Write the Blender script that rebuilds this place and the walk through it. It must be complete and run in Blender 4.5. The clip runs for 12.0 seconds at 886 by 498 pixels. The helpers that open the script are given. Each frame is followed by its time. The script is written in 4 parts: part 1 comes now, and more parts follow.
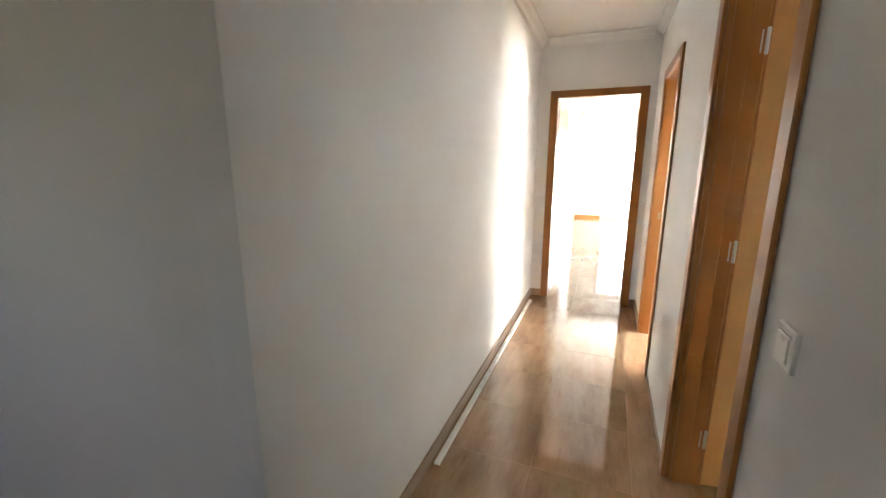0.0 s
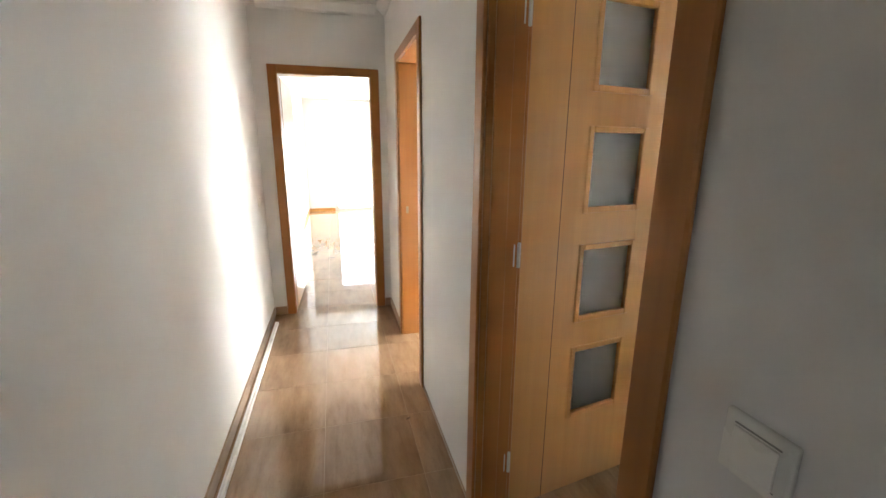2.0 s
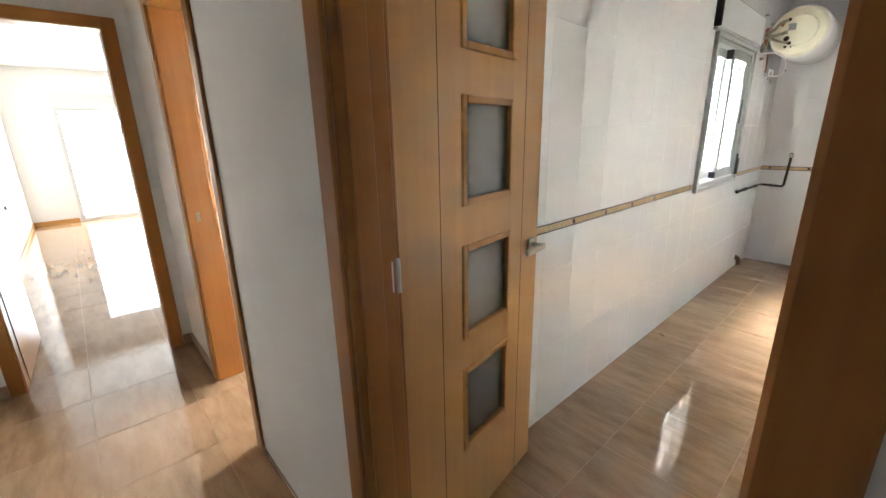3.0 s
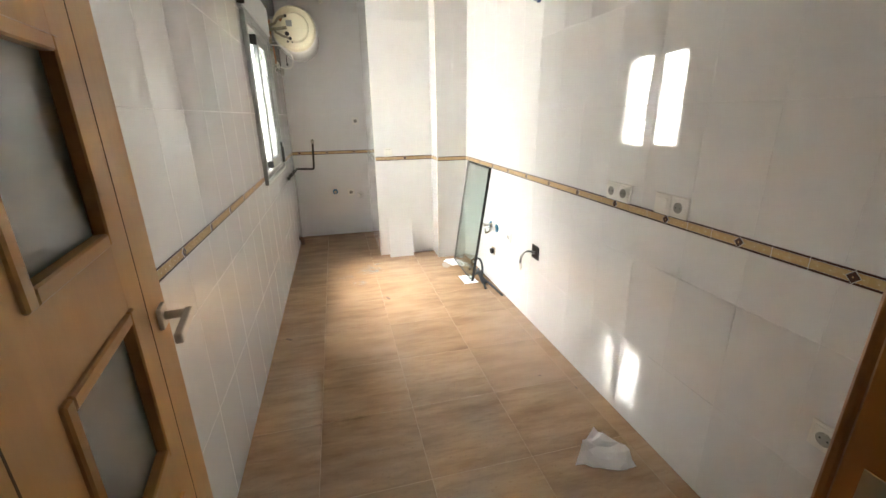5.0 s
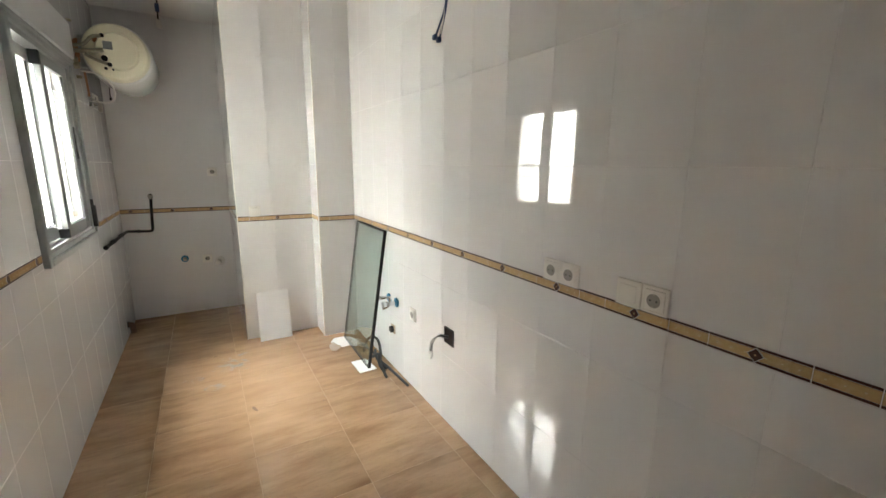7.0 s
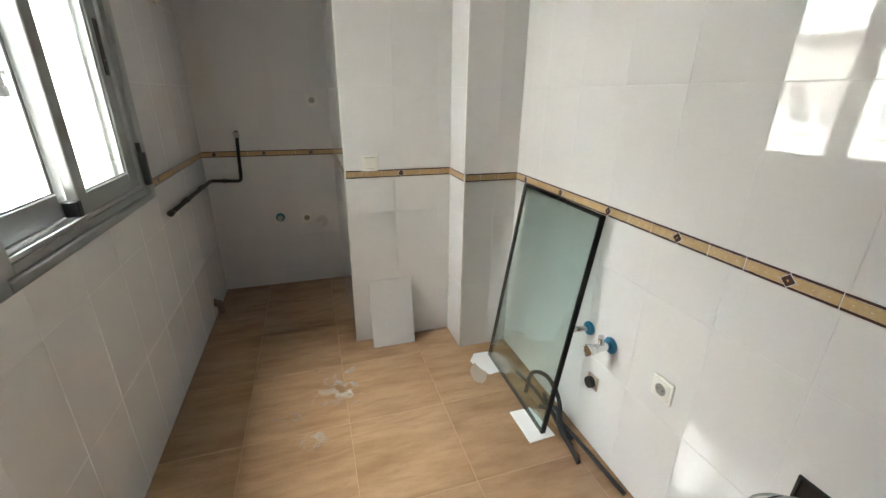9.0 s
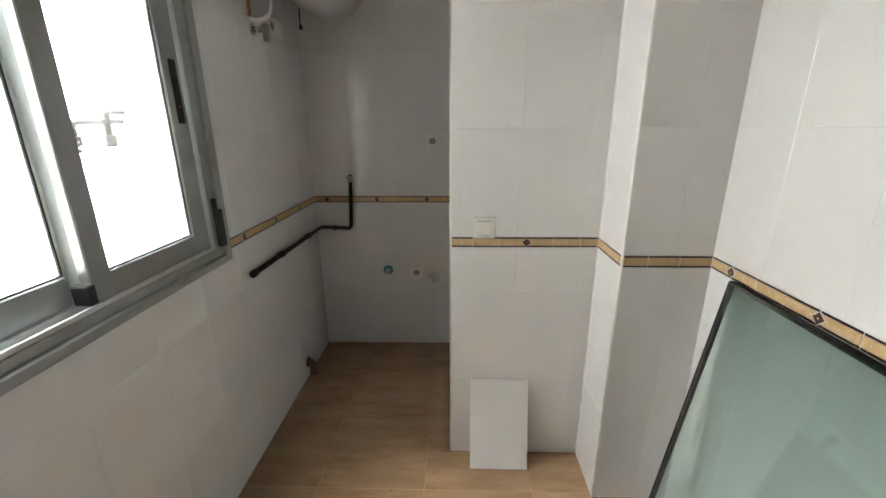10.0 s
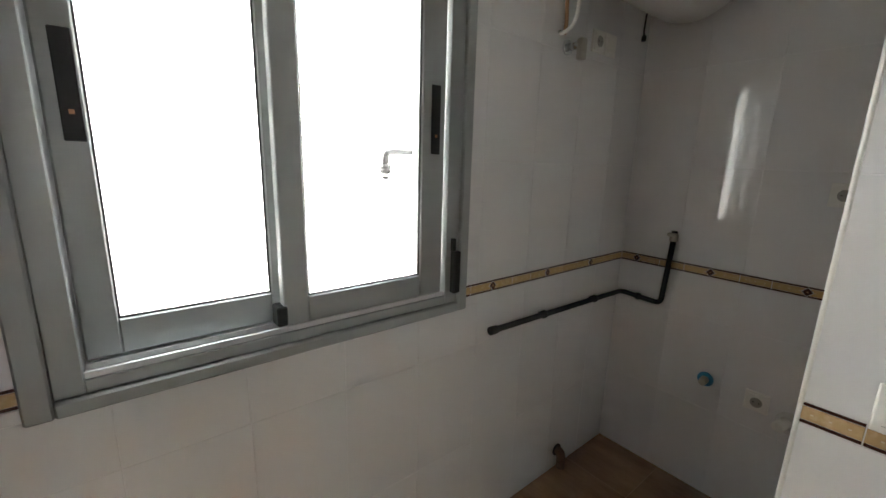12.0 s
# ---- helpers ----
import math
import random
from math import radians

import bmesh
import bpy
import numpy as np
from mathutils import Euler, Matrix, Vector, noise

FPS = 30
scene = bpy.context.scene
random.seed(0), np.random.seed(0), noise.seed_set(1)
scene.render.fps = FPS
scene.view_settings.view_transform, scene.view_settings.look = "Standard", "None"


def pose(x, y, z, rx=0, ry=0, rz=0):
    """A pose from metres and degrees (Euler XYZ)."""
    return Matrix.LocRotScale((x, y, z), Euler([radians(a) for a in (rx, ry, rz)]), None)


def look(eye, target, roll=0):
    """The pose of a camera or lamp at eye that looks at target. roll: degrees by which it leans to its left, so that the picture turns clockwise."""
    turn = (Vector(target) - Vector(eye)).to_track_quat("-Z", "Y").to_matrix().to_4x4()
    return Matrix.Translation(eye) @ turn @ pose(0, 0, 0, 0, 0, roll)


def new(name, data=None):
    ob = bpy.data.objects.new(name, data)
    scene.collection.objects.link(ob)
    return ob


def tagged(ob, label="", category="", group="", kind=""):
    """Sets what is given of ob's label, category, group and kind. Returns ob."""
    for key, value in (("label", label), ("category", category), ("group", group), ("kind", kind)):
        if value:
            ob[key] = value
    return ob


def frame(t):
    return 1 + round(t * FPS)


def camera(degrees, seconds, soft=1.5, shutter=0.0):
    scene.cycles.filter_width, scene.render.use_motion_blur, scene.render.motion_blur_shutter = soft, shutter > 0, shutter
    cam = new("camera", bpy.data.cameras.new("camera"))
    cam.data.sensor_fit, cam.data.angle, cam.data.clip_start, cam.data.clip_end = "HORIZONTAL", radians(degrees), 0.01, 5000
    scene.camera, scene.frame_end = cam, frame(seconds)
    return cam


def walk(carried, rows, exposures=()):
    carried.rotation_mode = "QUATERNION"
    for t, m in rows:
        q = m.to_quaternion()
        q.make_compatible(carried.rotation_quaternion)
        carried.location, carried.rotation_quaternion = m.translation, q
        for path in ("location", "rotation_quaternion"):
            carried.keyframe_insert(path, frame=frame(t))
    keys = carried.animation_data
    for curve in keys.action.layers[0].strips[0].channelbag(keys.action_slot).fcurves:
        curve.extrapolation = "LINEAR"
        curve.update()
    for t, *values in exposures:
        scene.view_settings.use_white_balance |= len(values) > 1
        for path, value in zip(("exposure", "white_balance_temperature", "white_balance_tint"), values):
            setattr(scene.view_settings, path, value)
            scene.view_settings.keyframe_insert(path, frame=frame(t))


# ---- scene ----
cam = camera(95.0, 12.0)
PATH = [
    (0, (1.155, 1.609, 1.436), (0.429, 3.424, 1.011), 0.1),
    (0.5, (1.001, 1.66, 1.452), (0.791, 3.6, 1.015), 0.2),
    (1, (0.984, 1.794, 1.436), (1.103, 3.741, 0.998), 0.4),
    (1.5, (1.024, 2.027, 1.451), (1.326, 3.955, 1.013), 0.7),
    (2, (1.036, 2.235, 1.433), (1.537, 4.114, 0.969), 0.3),
    (2.5, (1.023, 2.513, 1.446), (1.9, 4.238, 0.939), -0.3),
    (3, (1.089, 2.703, 1.423), (2.372, 4.137, 0.877), -1.2),
    (3.5, (1.266, 2.895, 1.423), (2.889, 3.896, 0.818), -2.2),
    (5.3, (1.443, 3.211, 1.41), (3.259, 2.609, 0.826), -0.1),
    (5.5, (1.457, 3.209, 1.414), (3.266, 2.558, 0.862), 0.3),
    (6, (1.563, 3.175, 1.413), (3.345, 2.396, 0.944), 0.6),
    (6.5, (1.786, 3.09, 1.433), (3.504, 2.15, 1.022), 0.7),
    (6.7, (1.866, 3.047, 1.434), (3.553, 2.048, 1.04), 0.7),
    (8.3, (2.942, 3.06, 1.452), (4.696, 2.305, 0.857), 0.1),
    (8.5, (3.065, 3.039, 1.45), (4.827, 2.358, 0.793), 0.2),
    (9, (3.411, 2.992, 1.401), (5.192, 2.419, 0.695), 0.7),
    (9.5, (3.733, 2.937, 1.422), (5.599, 2.611, 0.78), 0.2),
    (10, (4.037, 2.821, 1.445), (5.951, 2.877, 0.867), -0.3),
    (10.5, (4.277, 2.794, 1.427), (6.159, 3.202, 0.886), 0.3),
    (11, (4.483, 2.808, 1.436), (6.268, 3.542, 0.914), 1.2),
    (11.5, (4.578, 2.789, 1.439), (6.173, 3.894, 0.955), 1.7),
    (12, (4.634, 2.731, 1.444), (5.863, 4.249, 1.014), 1.6),
]
EXPOSURES = [(0, 3.3, 6600, 7), (1.5, 3.15, 6550, 7), (2, 2.95, 6500, 7), (2.5, 2.5, 6400, 6), (3, 2.55, 6350, 7), (3.5, 2.05, 6350, 6), (5.5, 2.0, 6900, 8), (6.5, 1.6, 6750, 6), (8.5, 0.85, 6800, 6), (9.5, 0.75, 6600, 6), (10.5, 0.8, 6600, 6), (12, 0.45, 6500, 8)]
walk(cam, [(t, look(eye, target, roll)) for t, eye, target, roll in PATH], EXPOSURES)
import itertools

# ---- world, light ----
world = bpy.data.worlds.new("sky")
scene.world = world
world.use_nodes = True
wn = world.node_tree
sky = wn.nodes.new("ShaderNodeTexSky")
sky.sky_type, sky.sun_disc = "NISHITA", False
sky.sun_elevation, sky.sun_rotation = radians(52), radians(200)
wn.links.new(sky.outputs[0], wn.nodes["Background"].inputs[0])
wn.nodes["Background"].inputs[1].default_value = 0.15

sun = new("sun", bpy.data.lights.new("sun", "SUN"))
sun.data.energy, sun.data.angle, sun.data.color = 2.5, radians(0.5), (1, 0.95, 0.88)
sun.matrix_world = look((0, 0, 20), (0.35, 9, 6))


def area(name, eye, target, sx, sy, watts, colour, spread=180):
    ob = new(name, bpy.data.lights.new(name, "AREA"))
    ob.data.shape, ob.data.size, ob.data.size_y = "RECTANGLE", sx, sy
    ob.data.energy, ob.data.color, ob.data.spread = watts, colour, radians(spread)
    ob.matrix_world = look(eye, target)
    return ob


# added lamps standing in for sky light: two unseen fills hung in the well, onto its white walls and slanting at the
# window; one straight down the well; the balcony door; the side room's window
area("sky_fill_patio", (6.0, 4.7, 4.9), (7.6, 7.2, 4.1), 3.6, 1.3, 4600, (0.95, 0.975, 1.0))
area("sky_fill_kitchen", (6.0, 6.8, 4.0), (4.95, 3.4, 1.3), 4.2, 1.7, 330, (0.95, 0.975, 1.0))
area("sky_well_top", (6.2, 5.6, 5.3), (6.2, 5.6, 0), 4.0, 2.8, 1300, (0.95, 0.975, 1.0))
area("sky_balcony", (1.95, 12.66, 1.15), (1.95, 6, 1.15), 1.75, 2.1, 38, (0.95, 0.985, 1.0))
area("sky_side_room", (3.93, 4.9, 1.6), (2.4, 4.9, 0.1), 1.4, 0.9, 5.0, (0.95, 0.98, 1.0), 120)


# ---- materials ----
def material(name, base, rough=0.5, metal=0.0, grain=None, vary=0.0, bump=0.0, bump_scale=60.0, coat=0.0, spec=0.5, island=0.0):
    """Principled material; grain: (second colour, scale xyz, contrast low, high); vary: per-object value change."""
    m = bpy.data.materials.new(name)
    m.use_nodes = True
    n, l = m.node_tree.nodes, m.node_tree.links
    p = n["Principled BSDF"]
    p.inputs["Base Color"].default_value = (*base, 1)
    p.inputs["Roughness"].default_value = rough
    p.inputs["Metallic"].default_value = metal
    p.inputs["Coat Weight"].default_value = coat
    p.inputs["Coat Roughness"].default_value = 0.05
    p.inputs["Specular IOR Level"].default_value = spec
    co = n.new("ShaderNodeNewGeometry").outputs["Position"]
    colour = None
    if grain:
        second, scale, lo, hi = grain
        info = n.new("ShaderNodeObjectInfo")
        shift = n.new("ShaderNodeVectorMath")
        shift.operation = "MULTIPLY_ADD"
        comb = n.new("ShaderNodeCombineXYZ")
        for k in range(3):
            l.new(info.outputs["Random"], comb.inputs[k])
        shift.inputs[1].default_value = (37, 53, 71)
        l.new(comb.outputs[0], shift.inputs[0])
        mul = n.new("ShaderNodeVectorMath")
        mul.operation = "MULTIPLY"
        mul.inputs[1].default_value = scale
        l.new(co, mul.inputs[0])
        l.new(mul.outputs[0], shift.inputs[2])
        t = n.new("ShaderNodeTexNoise")
        t.inputs["Scale"].default_value = 1.0
        t.inputs["Detail"].default_value = 6
        t.inputs["Roughness"].default_value = 0.6
        l.new(shift.outputs[0], t.inputs["Vector"])
        r = n.new("ShaderNodeMapRange")
        r.inputs["From Min"].default_value, r.inputs["From Max"].default_value = lo, hi
        l.new(t.outputs["Fac"], r.inputs["Value"])
        mix = n.new("ShaderNodeMix")
        mix.data_type = "RGBA"
        mix.inputs["A"].default_value, mix.inputs["B"].default_value = (*base, 1), (*second, 1)
        l.new(r.outputs[0], mix.inputs["Factor"])
        colour = mix.outputs["Result"]
    if vary or island:
        hsv = n.new("ShaderNodeHueSaturation")
        if colour:
            l.new(colour, hsv.inputs["Color"])
        else:
            hsv.inputs["Color"].default_value = (*base, 1)
        r2 = n.new("ShaderNodeMapRange")
        amount = vary or island
        r2.inputs["To Min"].default_value, r2.inputs["To Max"].default_value = 1 - amount, 1 + amount
        if vary:
            l.new(n.new("ShaderNodeObjectInfo").outputs["Random"], r2.inputs["Value"])
        else:
            l.new(n.new("ShaderNodeNewGeometry").outputs["Random Per Island"], r2.inputs["Value"])
        l.new(r2.outputs[0], hsv.inputs["Value"])
        colour = hsv.outputs["Color"]
    if colour:
        l.new(colour, p.inputs["Base Color"])
    # smudges in the gloss
    s = n.new("ShaderNodeTexNoise")
    s.inputs["Scale"].default_value, s.inputs["Detail"].default_value = 3.5, 5
    l.new(co, s.inputs["Vector"])
    rr = n.new("ShaderNodeMapRange")
    rr.inputs["From Min"].default_value, rr.inputs["From Max"].default_value = 0.35, 0.7
    rr.inputs["To Min"].default_value, rr.inputs["To Max"].default_value = rough * 0.94, min(1, rough * 1.1)
    l.new(s.outputs["Fac"], rr.inputs["Value"])
    l.new(rr.outputs[0], p.inputs["Roughness"])
    if bump:
        b = n.new("ShaderNodeBump")
        t2 = n.new("ShaderNodeTexNoise")
        t2.inputs["Scale"].default_value, t2.inputs["Detail"].default_value = bump_scale, 3
        l.new(co, t2.inputs["Vector"])
        b.inputs["Strength"].default_value, b.inputs["Distance"].default_value = bump, 0.004
        l.new(t2.outputs["Fac"], b.inputs["Height"])
        l.new(b.outputs[0], p.inputs["Normal"])
    return m


def glass(name, colour, rough=0.0, ior=1.45):
    m = bpy.data.materials.new(name)
    m.use_nodes = True
    p = m.node_tree.nodes["Principled BSDF"]
    p.inputs["Base Color"].default_value = (*colour, 1)
    p.inputs["Roughness"].default_value = rough
    p.inputs["IOR"].default_value = ior
    p.inputs["Transmission Weight"].default_value = 1.0
    return m


PAINT = material("white_wall_paint", (0.80, 0.785, 0.76), 0.75, spec=0.3, grain=((0.76, 0.745, 0.715), (1.3, 1.3, 1.3), 0.45, 0.7), bump=0.12, bump_scale=90)
CEIL = material("ceiling_plaster", (0.82, 0.80, 0.77), 0.8, bump=0.08, bump_scale=50)
TILE = material("glazed_white_tile", (0.84, 0.835, 0.825), 0.022, vary=0.006, coat=0.5, spec=0.5)
GROUT = material("tile_grout", (0.86, 0.855, 0.845), 0.9, bump=0.3, bump_scale=300)
FLOOR = material("beige_stone_floor_tile", (0.40, 0.255, 0.145), 0.04, grain=((0.25, 0.148, 0.079), (12.0, 3.0, 4.0), 0.36, 0.72), vary=0.08, coat=0.35)


def streaks(m, scale, lo, hi, dark):
    """Fine dark veins over a material's colour."""
    n, l = m.node_tree.nodes, m.node_tree.links
    p = n["Principled BSDF"]
    link = p.inputs["Base Color"].links[0]
    source = link.from_socket
    mul = n.new("ShaderNodeVectorMath")
    mul.operation = "MULTIPLY"
    mul.inputs[1].default_value = scale
    l.new(n.new("ShaderNodeNewGeometry").outputs["Position"], mul.inputs[0])
    t = n.new("ShaderNodeTexNoise")
    t.inputs["Scale"].default_value, t.inputs["Detail"].default_value = 1.0, 4
    t.inputs["Distortion"].default_value = 0.6
    l.new(mul.outputs[0], t.inputs["Vector"])
    r = n.new("ShaderNodeMapRange")
    r.inputs["From Min"].default_value, r.inputs["From Max"].default_value = lo, hi
    l.new(t.outputs["Fac"], r.inputs["Value"])
    mix = n.new("ShaderNodeMix")
    mix.data_type, mix.blend_type = "RGBA", "MULTIPLY"
    mix.inputs["B"].default_value = (*dark, 1)
    l.new(r.outputs[0], mix.inputs["Factor"])
    l.new(source, mix.inputs["A"])
    l.new(mix.outputs["Result"], p.inputs["Base Color"])


streaks(FLOOR, (34, 4.5, 5), 0.55, 0.78, (0.84, 0.80, 0.76))
streaks(FLOOR, (95, 60, 30), 0.60, 0.78, (0.80, 0.76, 0.72))
FLOOR_GROUT = material("floor_grout", (0.40, 0.265, 0.155), 0.8, bump=0.2, bump_scale=200)
WOOD = material("honey_oak_veneer", (0.55, 0.28, 0.092), 0.3, grain=((0.47, 0.225, 0.068), (34, 34, 1.2), 0.2, 0.85), vary=0.03, bump=0.03, bump_scale=180, coat=0.06, spec=0.35)
WOODH = material("honey_oak_veneer_lying", (0.55, 0.28, 0.092), 0.32, grain=((0.46, 0.215, 0.063), (2.5, 2.5, 42), 0.25, 0.82), vary=0.03, bump=0.03, bump_scale=180, coat=0.06, spec=0.35)
FRAME = material("varnished_casing_wood", (0.40, 0.160, 0.038), 0.3, grain=((0.32, 0.118, 0.026), (34, 34, 1.2), 0.2, 0.85), vary=0.03, bump=0.03, bump_scale=180, coat=0.06, spec=0.35)
FRAMEH = material("varnished_casing_wood_lying", (0.40, 0.160, 0.038), 0.3, grain=((0.32, 0.118, 0.026), (2.5, 2.5, 42), 0.2, 0.85), vary=0.03, bump=0.03, bump_scale=180, coat=0.06, spec=0.35)
EDGE = material("raw_door_edge", (0.26, 0.215, 0.165), 0.6, grain=((0.20, 0.16, 0.12), (30, 30, 2), 0.35, 0.75))
AGED = material("tarnished_brass", (0.40, 0.38, 0.28), 0.5, 0.5, grain=((0.28, 0.22, 0.15), (60, 60, 60), 0.4, 0.7))
GROOVE_SHADE = material("groove_shade_brown", (0.10, 0.045, 0.015), 0.8)
BEIGE = material("beige_border_tile", (0.60, 0.41, 0.22), 0.2, grain=((0.68, 0.52, 0.32), (70, 70, 70), 0.45, 0.75), vary=0.05, coat=0.3)
BROWN = material("dark_brown_glaze", (0.06, 0.019, 0.010), 0.35, spec=0.3)
DOT = material("cream_glaze", (0.75, 0.62, 0.42), 0.3)
ALU = material("grey_aluminium", (0.36, 0.375, 0.37), 0.42, 0.55, bump=0.04, bump_scale=400)
ALU_LIGHT = material("pale_aluminium", (0.62, 0.63, 0.62), 0.4, 0.4)
BLACK = material("black_plastic", (0.012, 0.012, 0.013), 0.4, bump=0.05, bump_scale=200)
RUBBER = material("black_rubber", (0.02, 0.02, 0.021), 0.75, bump=0.2, bump_scale=150)
PIPE = material("black_painted_steel", (0.022, 0.021, 0.020), 0.45, 0.2, bump=0.1, bump_scale=120)
STEEL = material("brushed_steel", (0.50, 0.47, 0.42), 0.32, 0.95, bump=0.03, bump_scale=300)
CHROME = material("chrome", (0.70, 0.71, 0.72), 0.16, 1.0)
ZINC = material("galvanised_hinge", (0.62, 0.62, 0.60), 0.38, 0.85)
WHITE = material("white_plastic", (0.86, 0.845, 0.79), 0.28, coat=0.1)
WHITE_DIM = material("white_plastic_insert", (0.70, 0.69, 0.66), 0.3)
# grey that paints the shade of socket wells and switch gaps
RECESS_SHADE = material("recess_shade_grey", (0.33, 0.32, 0.29), 0.5)
CREAM = material("cream_heater_cover", (0.80, 0.76, 0.58), 0.35, bump=0.03, bump_scale=40)
ENAMEL = material("white_enamel", (0.80, 0.79, 0.76), 0.25, coat=0.2)
BLUE = material("blue_plastic_seal", (0.02, 0.20, 0.36), 0.35)
BLUE_WIRE = material("blue_cable", (0.02, 0.05, 0.16), 0.4)
COPPER = material("tarnished_copper", (0.42, 0.22, 0.12), 0.45, 0.8)
# near-black for flat discs and plates; paints the shade inside hollows
HOLE_SHADE = material("hollow_shade", (0.03, 0.02, 0.016), 0.8)
CARD = material("torn_grey_board", (0.42, 0.34, 0.26), 0.9, bump=0.4, bump_scale=80)
PAPER = material("white_paper", (0.84, 0.84, 0.83), 0.7, bump=0.1, bump_scale=60)
DUST = material("plaster_dust", (0.70, 0.61, 0.50), 0.95, bump=0.5, bump_scale=200)
dn, dl = DUST.node_tree.nodes, DUST.node_tree.links
dust_noise, dust_range = dn.new("ShaderNodeTexNoise"), dn.new("ShaderNodeMapRange")
dust_noise.inputs["Scale"].default_value, dust_noise.inputs["Detail"].default_value = 22, 8
dust_range.inputs["From Min"].default_value, dust_range.inputs["From Max"].default_value, dust_range.inputs["To Max"].default_value = 0.48, 0.74, 0.55
dl.new(dn.new("ShaderNodeNewGeometry").outputs["Position"], dust_noise.inputs["Vector"])
dl.new(dust_noise.outputs["Fac"], dust_range.inputs["Value"])
dl.new(dust_range.outputs[0], dn["Principled BSDF"].inputs["Alpha"])
CHIP = material("brown_debris", (0.13, 0.07, 0.035), 0.9)
SKIRT = material("brown_skirting_tile", (0.36, 0.24, 0.15), 0.3, grain=((0.25, 0.155, 0.09), (6, 6, 12), 0.4, 0.7), vary=0.05)
RENDER = material("white_exterior_render", (0.72, 0.72, 0.71), 0.9, grain=((0.66, 0.66, 0.65), (1.1, 1.1, 1.1), 0.4, 0.7), bump=0.3, bump_scale=120)
# cream slats coloured darker to stand out against the overlit wall
SHUTTER = material("darkened_shutter_slats", (0.30, 0.28, 0.26), 0.5, bump=0.03, bump_scale=100)
SILL = material("terracotta_sill", (0.62, 0.50, 0.42), 0.6)
PAVE = material("patio_paving", (0.50, 0.46, 0.41), 0.8, grain=((0.42, 0.32, 0.28), (3, 3, 3), 0.4, 0.7))
CLEAR = glass("window_glass", (1, 1, 1))
FROST = glass("frosted_glass", (0.80, 0.84, 0.83), 0.42)
GREEN = glass("green_sheet_glass", (0.90, 0.975, 0.945))
FAR_GLASS = material("dim_window_pane", (0.10, 0.11, 0.125), 0.08)
MILKY = glass("milky_plastic", (0.92, 0.91, 0.90), 0.5, 1.3)
MILKY.node_tree.nodes["Principled BSDF"].inputs["Transmission Weight"].default_value = 0.45


# ---- mesh helpers ----
PLACES = {}


def box(x0, x1, y0, y1, z0, z1, bevel=0.0, bm=None, seg=1):
    own = bmesh.new()
    bmesh.ops.create_cube(own, size=1)
    bmesh.ops.scale(own, vec=(x1 - x0, y1 - y0, z1 - z0), verts=own.verts)
    bmesh.ops.translate(own, vec=((x0 + x1) / 2, (y0 + y1) / 2, (z0 + z1) / 2), verts=own.verts)
    if bevel:
        bmesh.ops.bevel(own, geom=own.edges[:], offset=bevel, segments=seg, affect="EDGES", profile=0.5)
    return own if bm is None else merge(bm, own)


def merge(bm, own):
    me = bpy.data.meshes.new("scratch")
    own.to_mesh(me)
    own.free()
    bm.from_mesh(me)
    bpy.data.meshes.remove(me)
    return bm


def rod(p0, p1, r0, r1=None, seg=20, bm=None, bevel=0.0):
    p0, p1 = Vector(p0), Vector(p1)
    own = bmesh.new()
    bmesh.ops.create_cone(own, cap_ends=True, segments=seg, radius1=r0, radius2=r0 if r1 is None else r1, depth=(p1 - p0).length)
    if bevel:
        rim = [e for e in own.edges if abs(e.verts[0].co.z - e.verts[1].co.z) < 1e-6]
        bmesh.ops.bevel(own, geom=rim, offset=bevel, segments=2, affect="EDGES", profile=0.5)
    bmesh.ops.transform(own, matrix=Matrix.Translation((p0 + p1) / 2) @ (p1 - p0).to_track_quat("Z", "Y").to_matrix().to_4x4(), verts=own.verts)
    for f in own.faces:
        f.smooth = len(f.verts) == 4
    return own if bm is None else merge(bm, own)


def tube(points, r, seg=10, bm=None):
    """A round tube along a line of points."""
    pts = [Vector(p) for p in points]
    own = bmesh.new()
    rings, side = [], None
    for i, p in enumerate(pts):
        d = (pts[min(i + 1, len(pts) - 1)] - pts[max(i - 1, 0)]).normalized()
        if side is None:
            side = d.orthogonal().normalized()
        side = (side - d * side.dot(d)).normalized()
        up = d.cross(side)
        rings.append([own.verts.new(p + (side * math.cos(a) + up * math.sin(a)) * r) for a in (2 * math.pi * k / seg for k in range(seg))])
    for a, b in zip(rings, rings[1:]):
        for k in range(seg):
            f = own.faces.new((a[k], a[(k + 1) % seg], b[(k + 1) % seg], b[k]))
            f.smooth = True
    own.faces.new(rings[0][::-1])
    own.faces.new(rings[-1])
    return own if bm is None else merge(bm, own)


def bend(points, radius=0.03, n=5):
    """Rounds the corners of a line of points."""
    pts = [Vector(p) for p in points]
    out = [pts[0]]
    for a, b, c in zip(pts, pts[1:], pts[2:]):
        u, v = (a - b).normalized(), (c - b).normalized()
        s, e = b + u * min(radius, (a - b).length * 0.45), b + v * min(radius, (c - b).length * 0.45)
        out += [s.lerp(b, k / n).lerp(b.lerp(e, k / n), k / n) for k in range(n + 1)]
    return out + [pts[-1]]


def plate(outline, z0, z1):
    """A flat thing of some thickness from its outline."""
    bm = bmesh.new()
    low, high = [bm.verts.new((x, y, z0)) for x, y in outline], [bm.verts.new((x, y, z1)) for x, y in outline]
    bm.faces.new(low[::-1])
    bm.faces.new(high)
    for k in range(len(outline)):
        j = (k + 1) % len(outline)
        bm.faces.new((low[k], low[j], high[j], high[k]))
    return bm


